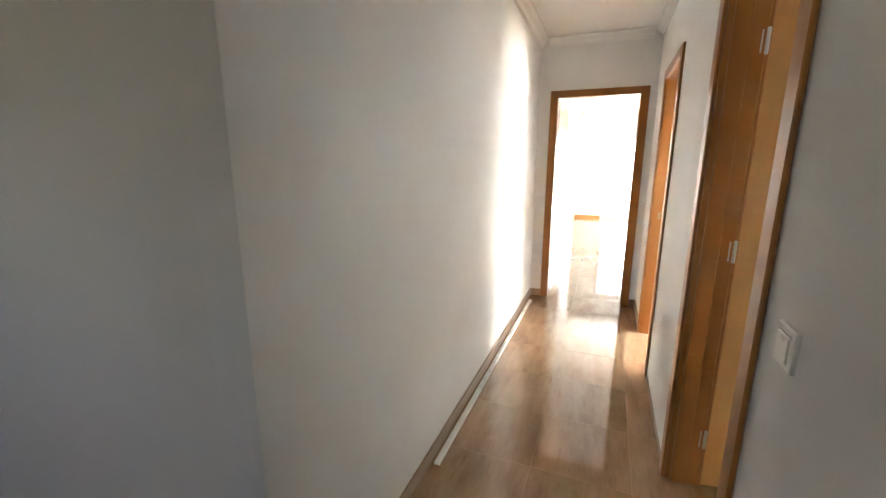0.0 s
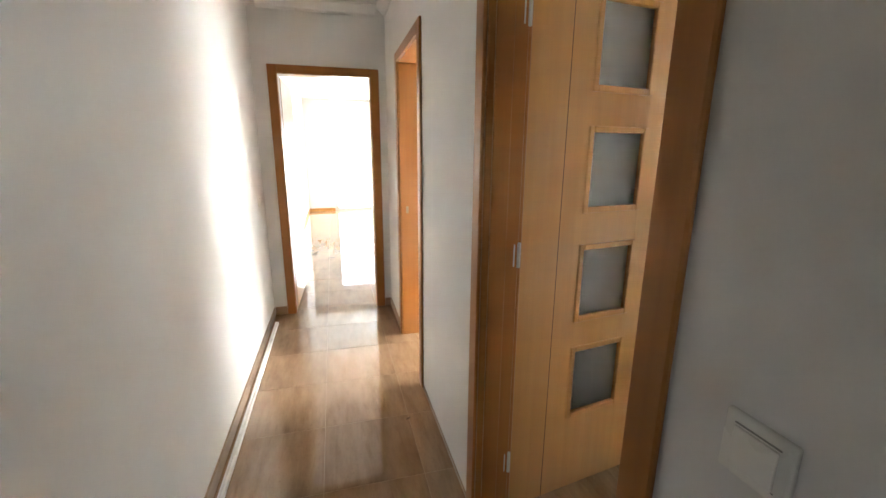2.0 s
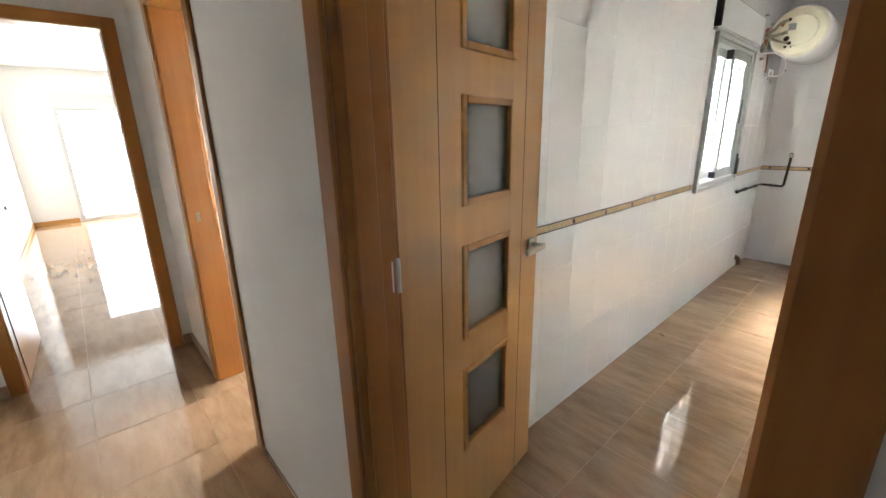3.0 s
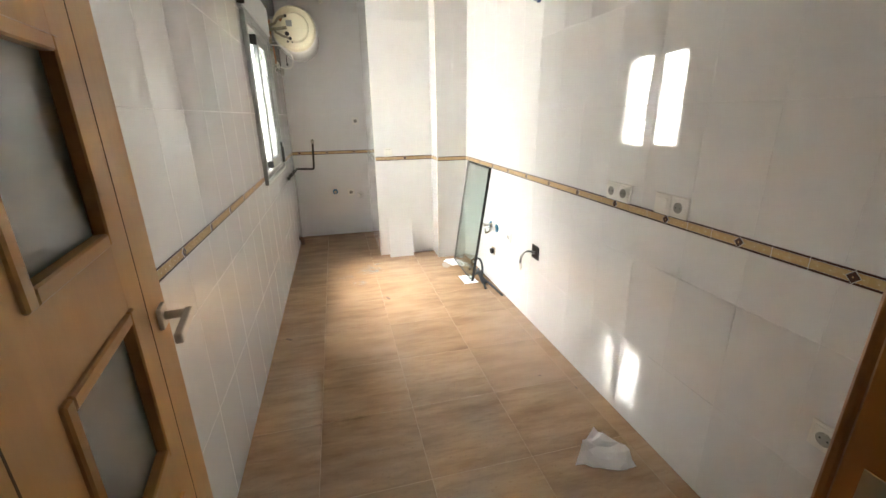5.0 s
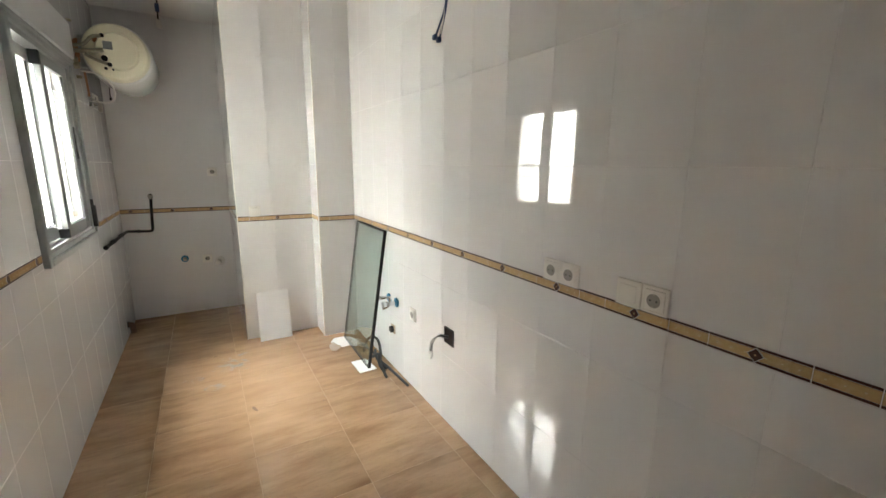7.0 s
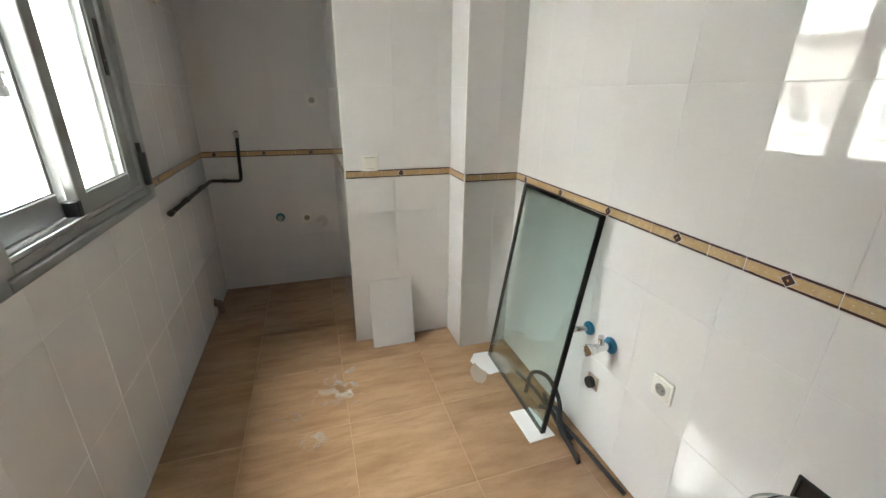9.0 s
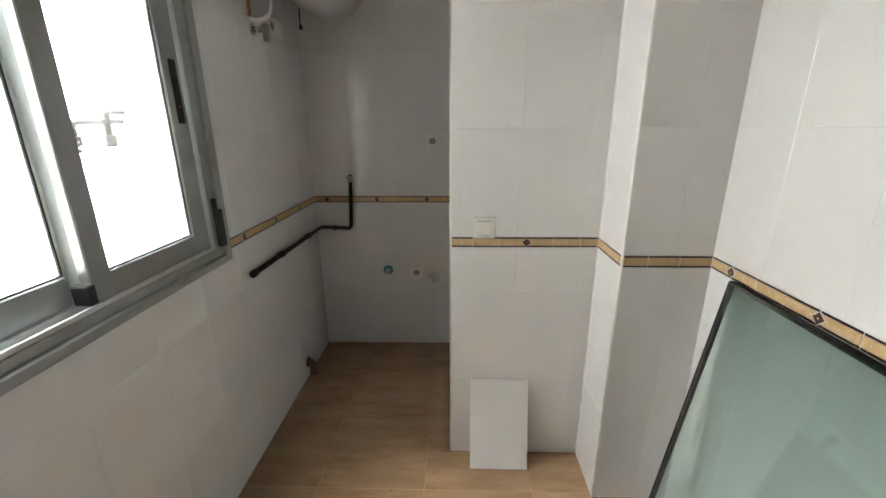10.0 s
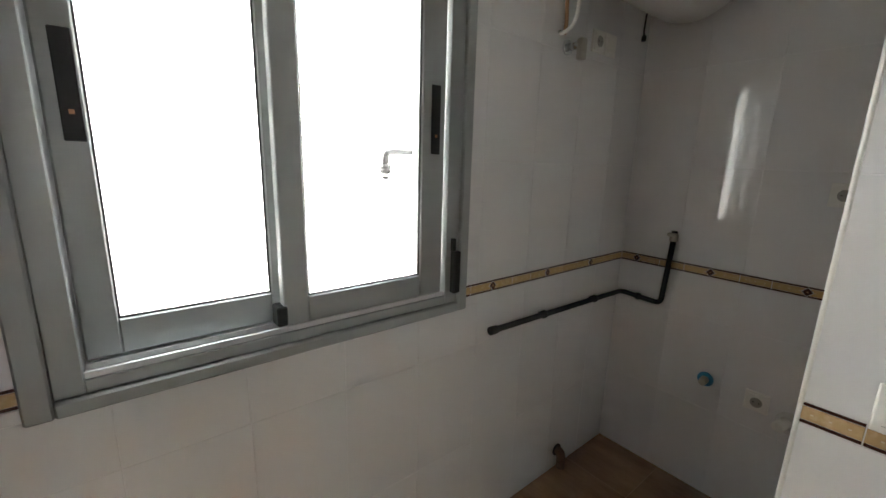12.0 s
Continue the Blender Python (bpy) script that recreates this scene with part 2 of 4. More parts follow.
def mesh_of(name, bm, mat):
    bmesh.ops.recalc_face_normals(bm, faces=bm.faces)
    me = bpy.data.meshes.new(name)
    bm.to_mesh(me)
    bm.free()
    me.materials.append(mat)
    return me


def solid(name, bm, mat, label="", category="", kind="", group=""):
    """A top-level thing of one mesh, its origin at its base."""
    xs = [v.co for v in bm.verts]
    c = Vector(((min(v.x for v in xs) + max(v.x for v in xs)) / 2, (min(v.y for v in xs) + max(v.y for v in xs)) / 2, min(v.z for v in xs)))
    bmesh.ops.translate(bm, vec=-c, verts=bm.verts)
    ob = new(name, mesh_of(name, bm, mat))
    ob.matrix_basis = PLACES[ob.name] = Matrix.Translation(c)
    return tagged(ob, label, category, group, kind)


def thing(name, place, label, category, group="", kind=""):
    """An Empty that carries the parts of a thing."""
    ob = new(name)
    ob.empty_display_size = 0.05
    ob.matrix_basis = PLACES[ob.name] = place if isinstance(place, Matrix) else Matrix.Translation(place)
    return tagged(ob, label, category, group, kind)


def part(name, bm, mat, parent, label="", local=False):
    """One mesh under a thing or a part; the bmesh is in the world's metres unless local."""
    base = PLACES[parent.name]
    if not local:
        bmesh.ops.transform(bm, matrix=base.inverted(), verts=bm.verts)
    ob = new(name, mesh_of(name, bm, mat))
    ob.parent = parent
    PLACES[ob.name] = base
    if label:
        ob["label"] = label
    return ob


def cut(cells, hole):
    """Rectangles (a0, a1, b0, b1) less one rectangular hole."""
    out = []
    h0, h1, k0, k1 = hole
    for a0, a1, b0, b1 in cells:
        if h0 >= a1 or h1 <= a0 or k0 >= b1 or k1 <= b0:
            out.append((a0, a1, b0, b1))
            continue
        if b0 < k0:
            out.append((a0, a1, b0, k0))
        if k1 < b1:
            out.append((a0, a1, k1, b1))
        c0, c1 = max(b0, k0), min(b1, k1)
        if a0 < h0:
            out.append((a0, h0, c0, c1))
        if h1 < a1:
            out.append((h1, a1, c0, c1))
    return out


# ---- the plan, in metres ----
LEFT, RIGHT, FAR = 0.46, 1.51, 5.925        # corridor walls
KX0, KY0, KY1 = 1.64, 1.965, 3.70           # kitchen: west, south and north faces
NX, PX, CX = 6.56, 5.575, 5.34              # niche back, duct front, column front
NY, CY = 2.838, 2.262                        # niche's side, column's side
KH, CH = 2.68, 2.58                         # ceilings
D1, D2, D3 = (2.748, 3.49), (4.527, 5.24), (0.646, 1.372)   # clear door openings
DH = 2.035
WX0, WX1, WZ0, WZ1 = 4.50, 5.47, 0.99, 2.03                 # kitchen window opening


def wall(name, cells, axis, a, b, mat, label):
    """A wall between a and b along axis, made of rectangles in its plane."""
    bm = bmesh.new()
    for c0, c1, z0, z1 in cells:
        box(*((a, b, c0, c1) if axis == "x" else (c0, c1, a, b)), z0, z1, bm=bm)
    return solid(name, bm, mat, label, "wall", "structure")


J = 0.03
south_hall = -0.2
hall_west = -1.6
wall_corridor_left = wall("wall_corridor_left", [(2.216, FAR, 0, 2.75)], "x", LEFT - 0.12, LEFT, PAINT, "white painted plaster corridor wall")
wall_hall_north = wall("wall_hall_north", [(hall_west, LEFT - 0.12, 0, 2.75)], "y", 2.216, 2.336, PAINT, "white painted plaster wall by the corridor")
wall_corridor_right = wall("wall_corridor_right", cut(cut([(south_hall, FAR, 0, 2.75)], (D1[0] - J, D1[1] + J, 0, DH + J)), (D2[0] - J, D2[1] + J, 0, DH + J)), "x", RIGHT, KX0, PAINT, "white painted corridor wall with two door openings")
wall_far = wall("wall_corridor_end", cut([(-1.7, 4.2, 0, 2.75)], (D3[0] - J, D3[1] + J, 0, DH + J)), "y", FAR, FAR + 0.12, PAINT, "white painted wall at the corridor's end")
wall("wall_hall_south", cut([(hall_west, KX0, 0, 2.75)], (-0.71, -0.43, 1.1, 2.0)), "y", south_hall - 0.12, south_hall, PAINT, "white painted hall wall")
wall("wall_hall_west", [(south_hall - 0.12, 2.336, 0, 2.75)], "x", hall_west - 0.12, hall_west, PAINT, "white painted hall wall")
# the bright room past the corridor
RY = 12.62
BX0, BX1 = 1.06, 2.86
wall("wall_living_west", [(FAR + 0.12, RY, 0, 2.75)], "x", 0.30, 0.42, PAINT, "white painted living room wall")
wall("wall_living_east", [(FAR + 0.12, RY, 0, 2.75)], "x", 4.1, 4.22, PAINT, "white painted living room wall")
wall("wall_living_north", cut([(0.30, 4.22, 0, 2.75)], (BX0, BX1, 0, 2.12)), "y", RY, RY + 0.22, PAINT, "white painted wall with a balcony door")
# the side room
wall("wall_side_room_east", cut([(3.95, FAR, 0, 2.75)], (4.15, 5.65, 0.9, 2.15)), "x", 3.95, 4.2, PAINT, "white painted side room wall with a window")
# kitchen
wall_north = wall("wall_kitchen_north", cut([(KX0, 8.6, 0, 3.4)], (WX0, WX1, WZ0, WZ1)), "y", KY1 + 0.0010, KY1 + 0.25, GROUT, "kitchen outer wall clad in glazed white tiles")
wall_south = wall("wall_kitchen_south", [(KX0, NX + 0.15, 0, 2.9)], "y", KY0 - 0.12, KY0 - 0.0010, GROUT, "kitchen wall clad in glazed white tiles")
wall_niche = wall("wall_kitchen_niche", [(KY0, KY1 + 0.0010, 0, 2.9)], "x", NX + 0.0010, NX + 0.15, GROUT, "niche wall clad in glazed white tiles")
duct = solid("wall_kitchen_duct", box(PX + 0.0010, NX + 0.0010, KY0 - 0.0010, NY - 0.0010, 0, 2.9), GROUT, "boxed-in duct clad in glazed white tiles", "wall", "structure")
column = solid("wall_kitchen_column", box(CX + 0.0010, PX + 0.0010, KY0 - 0.0010, CY - 0.0010, 0, 2.9), GROUT, "square column clad in glazed white tiles", "wall", "structure")

# floors and ceilings
floor = solid("floor", box(hall_west, 8.6, south_hall, 12.9, -0.2, -0.0012), FLOOR_GROUT, "glossy beige stone-look floor tiles with pale joints", "floor", "structure")
bm = bmesh.new()
box(hall_west - 0.12, KX0, south_hall - 0.12, FAR, CH, CH + 0.12, bm=bm)
solid("ceiling_corridor", bm, CEIL, "white plaster ceiling of the corridor", "ceiling", "structure")
bm = box(KX0, NX + 0.15, KY0 - 0.12, KY1 + 0.008, KH + 0.006, KH + 0.15)
for a, c in itertools.pairwise((KX0, 2.13, 2.73, 3.33, 3.93, 4.53, 5.275, 5.515, 6.04, NX + 0.02)):
    for d, e in itertools.pairwise((KY0 - 0.02, 2.44, 3.04, 3.64, KY1 + 0.006)):
        box(a + 0.002, c - 0.002, d + 0.002, e - 0.002, KH, KH + 0.0058, bm=bm)
solid("ceiling_kitchen", bm, CEIL, "white plaster kitchen ceiling", "ceiling", "structure")
solid("ceiling_living_room", box(0.3, 4.22, FAR, RY + 0.2, 2.62, 2.74), CEIL, "white plaster ceiling", "ceiling", "structure")
solid("ceiling_side_room", box(KX0, 4.2, KY1 + 0.25, FAR, 2.62, 2.74), CEIL, "white plaster ceiling", "ceiling", "structure")


def cornice(name, a, b, inward, h, label):
    """A stepped plaster moulding along the top of a wall from a to b."""
    a, b, n = Vector((*a, 0)), Vector((*b, 0)), Vector((*inward, 0))
    prof = [(0, 0.075), (0.008, 0.075), (0.012, 0.060), (0.030, 0.045), (0.050, 0.020), (0.062, 0.012), (0.070, 0.010), (0.070, 0.0), (0, 0)]
    bm = bmesh.new()
    ends = [[bm.verts.new(p + n * u + Vector((0, 0, h - v - 0.002))) for u, v in prof] for p in (a, b)]
    for k in range(len(prof)):
        j = (k + 1) % len(prof)
        bm.faces.new((ends[0][k], ends[0][j], ends[1][j], ends[1][k]))
    bm.faces.new(ends[0])
    bm.faces.new(ends[1][::-1])
    return solid(name, bm, CEIL, label, "moulding", "structure")


for a, b, n in (((LEFT, 2.216), (LEFT, FAR), (1, 0)), ((RIGHT, 0), (RIGHT, FAR), (-1, 0)), ((LEFT + 0.07, FAR), (RIGHT - 0.07, FAR), (0, -1)), ((hall_west, 2.216), (LEFT, 2.216), (0, -1))):
    cornice("trim", a, b, n, CH, "white plaster ceiling moulding")


# ---- doors ----
def door_frame(name, axis, d0, d1, w0, w1, label):
    """Lining and casings round an opening d0..d1 in a wall w0..w1."""
    at = Vector(((w0 + w1) / 2, (d0 + d1) / 2, 0)) if axis == "x" else Vector(((d0 + d1) / 2, (w0 + w1) / 2, 0))
    ob = thing(name, at, label, "door frame", kind="structure")

    def b(u0, u1, v0, v1, z0, z1, bevel=0.003):
        return box(*((v0, v1, u0, u1) if axis == "x" else (u0, u1, v0, v1)), z0, z1, bevel)
    part("jamb", b(d0 - J, d0, w0 - 0.002, w1 + 0.002, 0, DH), FRAME, ob)
    part("jamb", b(d1, d1 + J, w0 - 0.002, w1 + 0.002, 0, DH), FRAME, ob)
    part("head", b(d0 - J, d1 + J, w0 - 0.002, w1 + 0.002, DH, DH + J), FRAMEH, ob)
    for v0, v1 in ((w0 - 0.016, w0 - 0.0021), (w1 + 0.0021, w1 + 0.016)):
        part("casing", b(d0 - 0.075, d0 - 0.004, v0, v1, 0, DH + 0.068, 0.004), FRAME, ob)
        part("casing", b(d1 + 0.004, d1 + 0.075, v0, v1, 0, DH + 0.068, 0.004), FRAME, ob)
        part("casing", b(d0 - 0.0038, d1 + 0.0038, v0, v1, DH + 0.002, DH + 0.068, 0.004), FRAMEH, ob)
    return ob


frame_kitchen = door_frame("door_frame_kitchen", "x", *D1, RIGHT, KX0, "honey oak door frame of the kitchen")
frame_side = door_frame("door_frame_side_room", "x", *D2, RIGHT, KX0, "honey oak door frame of a side room")
frame_far = door_frame("door_frame_living_room", "y", *D3, FAR, FAR + 0.12, "honey oak door frame at the corridor's end")
# door stop of the kitchen frame
for u0, u1 in ((D1[1] - 0.012, D1[1]),):
    part("door_stop", box(1.53, 1.59, u0, u1, 0, DH, 0.002), FRAME, frame_kitchen)
part("strike_plate", box(1.60, 1.622, D1[0] - 0.001, D1[0] + 0.0015, 0.93, 1.09), STEEL, frame_kitchen, "steel strike plate")
part("strike_plate", box(1.550, 1.567, D2[1] - 0.0015, D2[1] + 0.001, 0.985, 1.035), AGED, frame_side, "steel strike plate")


def lever(ob, u, y, z, toward, mat=STEEL):
    """A square-rosette lever handle on a leaf's face; local metres."""
    s = -1
    h = part("handle", box(u - 0.024, u + 0.024, y + s * 0.010, y, z - 0.024, z + 0.024, 0.003, seg=2), mat, ob, "brushed steel lever handle", local=True)
    part("neck", rod((u, y + s * 0.010, z), (u, y + s * 0.052, z), 0.0095), mat, h, local=True)
    part("lever", box(min(u - 0.010 * toward, u + 0.125 * toward), max(u - 0.010 * toward, u + 0.125 * toward), y + s * 0.062, y + s * 0.046, z - 0.012, z + 0.010, 0.004, seg=2), mat, h, local=True)


def leaf(name, place, width, panes, label):
    """A door leaf hung at its local origin: width along x, face at y = 0, body behind it."""
    ob = thing(name, place, label, "door")
    t, top, low = 0.036, 2.025, 0.008
    u0, u1 = 0.272, 0.545
    if panes:
        part("stile", box(0.002, u0, 0, t, low, top), WOOD, ob, local=True)
        part("stile", box(u1, width, 0, t, low, top), WOOD, ob, local=True)
        zs = [low] + [z for p in panes for z in p] + [top]
        for z0, z1 in zip(zs[::2], zs[1::2]):
            part("rail", box(u0, u1, 0.0002, t - 0.0002, z0, z1), WOOD, ob, local=True)
    else:
        part("panel", box(0.002, width, 0, t, low, top), WOOD, ob, local=True)
    # slightly raised dark strips; the grooves' shade is put into their colour
    for g in (0.168, width - 0.125) if panes else ():
        part("groove_shade", box(g - 0.0015, g + 0.0015, -0.0006, 0.001, low, top), GROOVE_SHADE, ob, local=True)
    for z0, z1 in panes:
        pane = part("pane", box(u0 + 0.001, u1 - 0.001, 0.015, 0.020, z0 + 0.001, z1 - 0.001), FROST, ob, "frosted glass pane", local=True)
        pane.visible_shadow = False
        for y0, y1 in ((-0.007, 0.0145), (0.0205, t + 0.007)):
            m = 0.017
            for a0, a1, b0, b1, mat in ((u0 - 0.006, u0 + m, z0 - 0.006, z1 + 0.006, WOOD), (u1 - m, u1 + 0.006, z0 - 0.006, z1 + 0.006, WOOD), (u0 + m, u1 - m, z0 - 0.006, z0 + m, WOODH), (u0 + m, u1 - m, z1 - m, z1 + 0.006, WOODH)):
                part("glazing_bead", box(a0, a1, y0, y1, b0, b1, 0.003), mat, ob, local=True)
    part("edge_band", box(0.0, 0.0018, 0.001, t - 0.001, low, top), EDGE, ob, local=True)
    return ob


kitchen_door = leaf("door_kitchen", pose(1.648, 3.497, 0, 0, 0, 8.5), 0.755, ((0.362, 0.672), (0.790, 1.092), (1.222, 1.520), (1.645, 1.945)), "open honey oak kitchen door with four frosted panes")
lever(kitchen_door, 0.700, 0.0, 1.01, -1)
for z in (0.24, 1.085, 1.855):
    h = part("hinge", rod((-0.006, -0.006, z - 0.045), (-0.006, -0.006, z + 0.045), 0.0065, seg=12, bevel=0.002), ZINC, kitchen_door, "galvanised hinge", local=True)
    part("knuckle", box(-0.026, -0.004, -0.004, -0.001, z - 0.04, z + 0.04, 0.001), ZINC, h, local=True)
    part("knuckle", box(-0.0005, 0.0015, 0.0, 0.030, z - 0.04, z + 0.04), ZINC, h, local=True)

living_door = leaf("door_living_room", pose(D3[0] + 0.004, FAR + 0.125, 0, 0, 0, 88), 0.72, (), "open honey oak living room door")
h = part("handle", box(0.64, 0.688, -0.010, 0, 0.99, 1.038, 0.003), STEEL, living_door, "steel lever handle", local=True)
part("lever", box(0.55, 0.675, -0.060, -0.045, 1.0, 1.02, 0.003), STEEL, h, local=True)


# ---- skirting and floor trim in the corridor ----
def skirting(a, b, inward, mat=SKIRT, h=0.075, t=0.009, label="brown tile skirting"):
    x0, x1 = sorted((a[0], b[0]))
    y0, y1 = sorted((a[1], b[1]))
    if inward[0]:
        x0, x1 = sorted((a[0] + inward[0] * 0.0, a[0] + inward[0] * t))
    else:
        y0, y1 = sorted((a[1], a[1] + inward[1] * t))
    return solid("baseboard", box(x0, x1, y0, y1, 0.0, h, 0.002), mat, label, "skirting", "structure")


skirting((LEFT, 2.22), (LEFT, FAR - 0.01), (1, 0))
skirting((LEFT + 0.01, FAR), (D3[0] - 0.077, FAR), (0, -1))
skirting((D3[1] + 0.077, FAR), (RIGHT - 0.01, FAR), (0, -1))
skirting((RIGHT, D2[1] + 0.077), (RIGHT, FAR - 0.01), (-1, 0))
skirting((RIGHT, D1[1] + 0.077), (RIGHT, D2[0] - 0.077), (-1, 0), h=0.02, t=0.006)
skirting((0.42, FAR + 0.9), (0.42, RY), (1, 0), WOODH, label="honey oak skirting")
skirting((0.43, RY), (BX0 - 0.02, RY), (0, -1), WOODH, label="honey oak skirting")
skirting((KX0 + 0.01, FAR), (3.94, FAR), (0, -1), WOODH, label="honey oak skirting")
skirting((KX0 + 0.01, 3.95), (3.94, 3.95), (0, 1), WOODH, label="honey oak skirting")

strip = thing("floor_trunking", (0.505, 4.45, 0), "white plastic cable trunking lying along the wall", "trunking")
part("base", box(0.485, 0.515, 3.17, 5.72, 0, 0.010, 0.002), WHITE, strip)
part("lid", box(0.487, 0.498, 3.17, 5.72, 0.010, 0.016, 0.0015), WHITE, strip)
part("lid", box(0.502, 0.513, 3.17, 5.72, 0.010, 0.016, 0.0015), WHITE, strip)


# ---- switches and sockets ----
def basis(at, normal):
    """A place on a wall: local x along the wall, y out of it, z up."""
    n = Vector((*normal, 0)).normalized()
    x = n.cross(Vector((0, 0, 1)))
    return Matrix(((x.x, n.x, 0, at[0]), (x.y, n.y, 0, at[1]), (x.z, n.z, 1, at[2]), (0, 0, 0, 1)))


def light_switch(at, normal, label="white square light switch on the wall", size=0.084):
    ob = thing("light_switch", basis(at, normal), label, "switch")
    s = size / 2
    part("plate", box(-s, s, 0, 0.010, -s, s, 0.0035, seg=3), WHITE, ob, local=True)
    part("rocker", box(-s * 0.64, s * 0.64, 0.0105, 0.0150, -s * 0.64, s * 0.62, 0.002, seg=2), WHITE, ob, local=True)
    # thin grey strips paint the shade above and below the rocker
    part("groove_shade", box(-s * 0.66, s * 0.66, 0.0100, 0.0108, s * 0.65, s * 0.70), RECESS_SHADE, ob, local=True)
    part("groove_shade", box(-s * 0.66, s * 0.66, 0.0100, 0.0106, -s * 0.69, -s * 0.665), RECESS_SHADE, ob, local=True)
    return ob


def socket_unit(ob, u):
    s = 0.041
    p = part("plate", box(u - s, u + s, 0, 0.008, -s, s, 0.003, seg=2), WHITE, ob, local=True)
    part("insert", box(u - 0.031, u + 0.031, 0.0075, 0.0118, -0.031, 0.031, 0.003, seg=2), WHITE, p, local=True)
    ring = rod((u, 0.0105, 0), (u, 0.0135, 0), 0.0245, seg=24)
    part("rim", ring, WHITE, p, local=True)
    # raised disc; the well's shade is put into its grey
    part("well", rod((u, 0.0130, 0), (u, 0.0140, 0), 0.0205, seg=24), RECESS_SHADE, p, "grey disc for the shade in a round socket well", local=True)
    for d in (-0.0095, 0.0095):
        part("pin_hole", rod((u + d, 0.0138, 0), (u + d, 0.0145, 0), 0.0028, seg=10), BLACK, p, local=True)
    for d in (-0.018, 0.018):
        part("earth_clip", box(u - 0.003, u + 0.003, 0.0138, 0.0148, d - 0.002, d + 0.002), STEEL, p, local=True)


def blank_unit(ob, u):
    s = 0.041
    p = part("plate", box(u - s, u + s, 0, 0.010, -s, s, 0.003, seg=2), WHITE, ob, local=True)
    part("rocker", box(u - 0.028, u + 0.028, 0.0105, 0.014, -0.027, 0.027, 0.002), WHITE, p, local=True)


def wall_socket(at, normal, units="s", label="white wall socket"):
    ob = thing("wall_socket", basis(at, normal), label, "socket")
    for k, c in enumerate(units):
        u = (k - (len(units) - 1) / 2) * 0.083
        (socket_unit if c == "s" else blank_unit)(ob, u)
    return ob


light_switch((RIGHT, 2.538, 1.083), (-1, 0), "white square light switch beside the kitchen door")
light_switch((LEFT, 5.655, 1.05), (1, 0), "white square light switch near the corridor's end", 0.08)
light_switch((PX, 2.706, 1.068), (-1, 0), "white light switch above the tile border")
wall_socket((3.02, KY0, 1.068), (0, 1), "ss", "white double wall socket above the tile border")
wall_socket((2.705, KY0, 1.068), (0, 1), "sb", "white switch and socket above the tile border")
wall_socket((2.04, KY0, 0.551), (0, 1), "s", "white wall socket low on the tiled wall")
wall_socket((4.223, KY0, 0.510), (0, 1), "s", "white wall socket near the water taps")
wall_socket((NX, 2.955, 1.362), (-1, 0), "s", "white wall socket high in the niche")
wall_socket((NX, 3.07, 0.525), (-1, 0), "s", "white wall socket low in the niche")
wall_socket((6.20, KY1, 1.905), (0, -1), "bs", "white socket and switch below the water heater")

# ---- kitchen window ----
window = thing("window_1", (4.98, KY1, WZ0), "grey aluminium sliding window with two sashes", "window", kind="structure")
for a0, a1, z0, z1 in ((4.460, 4.502, 0.961, 2.045), (5.468, 5.503, 0.961, 2.045), (4.502, 5.468, 0.961, 0.992), (4.502, 5.468, 2.015, 2.045)):
    part("architrave", box(a0, a1, 3.672, 3.7, z0, z1, 0.004), ALU, window)
for a0, a1, z0, z1 in ((4.5025, 4.548, 0.9925, 2.014), (5.418, 5.4675, 0.9925, 2.014), (4.548, 5.418, 0.9925, 1.020), (4.548, 5.418, 1.985, 2.014)):
    part("frame", box(a0, a1, 3.684, 3.79, z0, z1, 0.002), ALU, window)
for y in (3.688, 3.728, 3.768):
    part("track", box(4.549, 5.417, y, y + 0.006, 1.0205, 1.034, 0.001), ALU_LIGHT, window)


def sash(x0, x1, y, left, right, rail, lock_x, z0):
    s = part("sash", box(x0, x0 + left, y, y + 0.030, z0, 1.984, 0.003), ALU, window)
    part("stile", box(x1 - right, x1, y, y + 0.030, z0, 1.984, 0.003), ALU, s)
    part("rail", box(x0 + left, x1 - right, y + 0.001, y + 0.029, z0, z0 + rail, 0.003), ALU, s)
    part("rail", box(x0 + left, x1 - right, y + 0.001, y + 0.029, 1.925, 1.984, 0.003), ALU, s)
    pane = part("pane", box(x0 + left - 0.006, x1 - right + 0.006, y + 0.012, y + 0.018, z0 + rail - 0.006, 1.931), CLEAR, s, "clear window glass")
    pane.visible_shadow = False
    for a0, a1, b0, b1 in ((x0 + left, x0 + left + 0.004, z0 + rail, 1.925), (x1 - right - 0.004, x1 - right, z0 + rail, 1.925), (x0 + left, x1 - right, z0 + rail, z0 + rail + 0.004)):
        part("gasket", box(a0, a1, y + 0.006, y + 0.0118, b0, b1), RUBBER, s)
    k = part("lock", box(lock_x - 0.016, lock_x + 0.016, y - 0.003, y + 0.002, 1.458, 1.648, 0.002), BLACK, s, "black recessed sash pull")
    part("latch", box(lock_x - 0.004, lock_x + 0.004, y - 0.0040, y - 0.0028, 1.505, 1.513, 0.0003), COPPER, k)


sash(4.922, 5.408, 3.693, 0.062, 0.082, 0.070, 5.373, 1.030)
sash(4.552, 4.958, 3.735, 0.058, 0.050, 0.075, 4.590, 1.036)
part("frame", box(4.5485, 5.4175, 3.770, 3.789, 1.0205, 1.070, 0.002), ALU, window)
part("frame", box(4.5485, 4.572, 3.770, 3.789, 1.0705, 1.984, 0.002), ALU, window)
part("frame", box(5.396, 5.4175, 3.770, 3.789, 1.0705, 1.984, 0.002), ALU, window)
part("end_stop", box(4.905, 4.930, 3.690, 3.733, 1.035, 1.085, 0.003), BLACK, window, "black plastic sash stop")
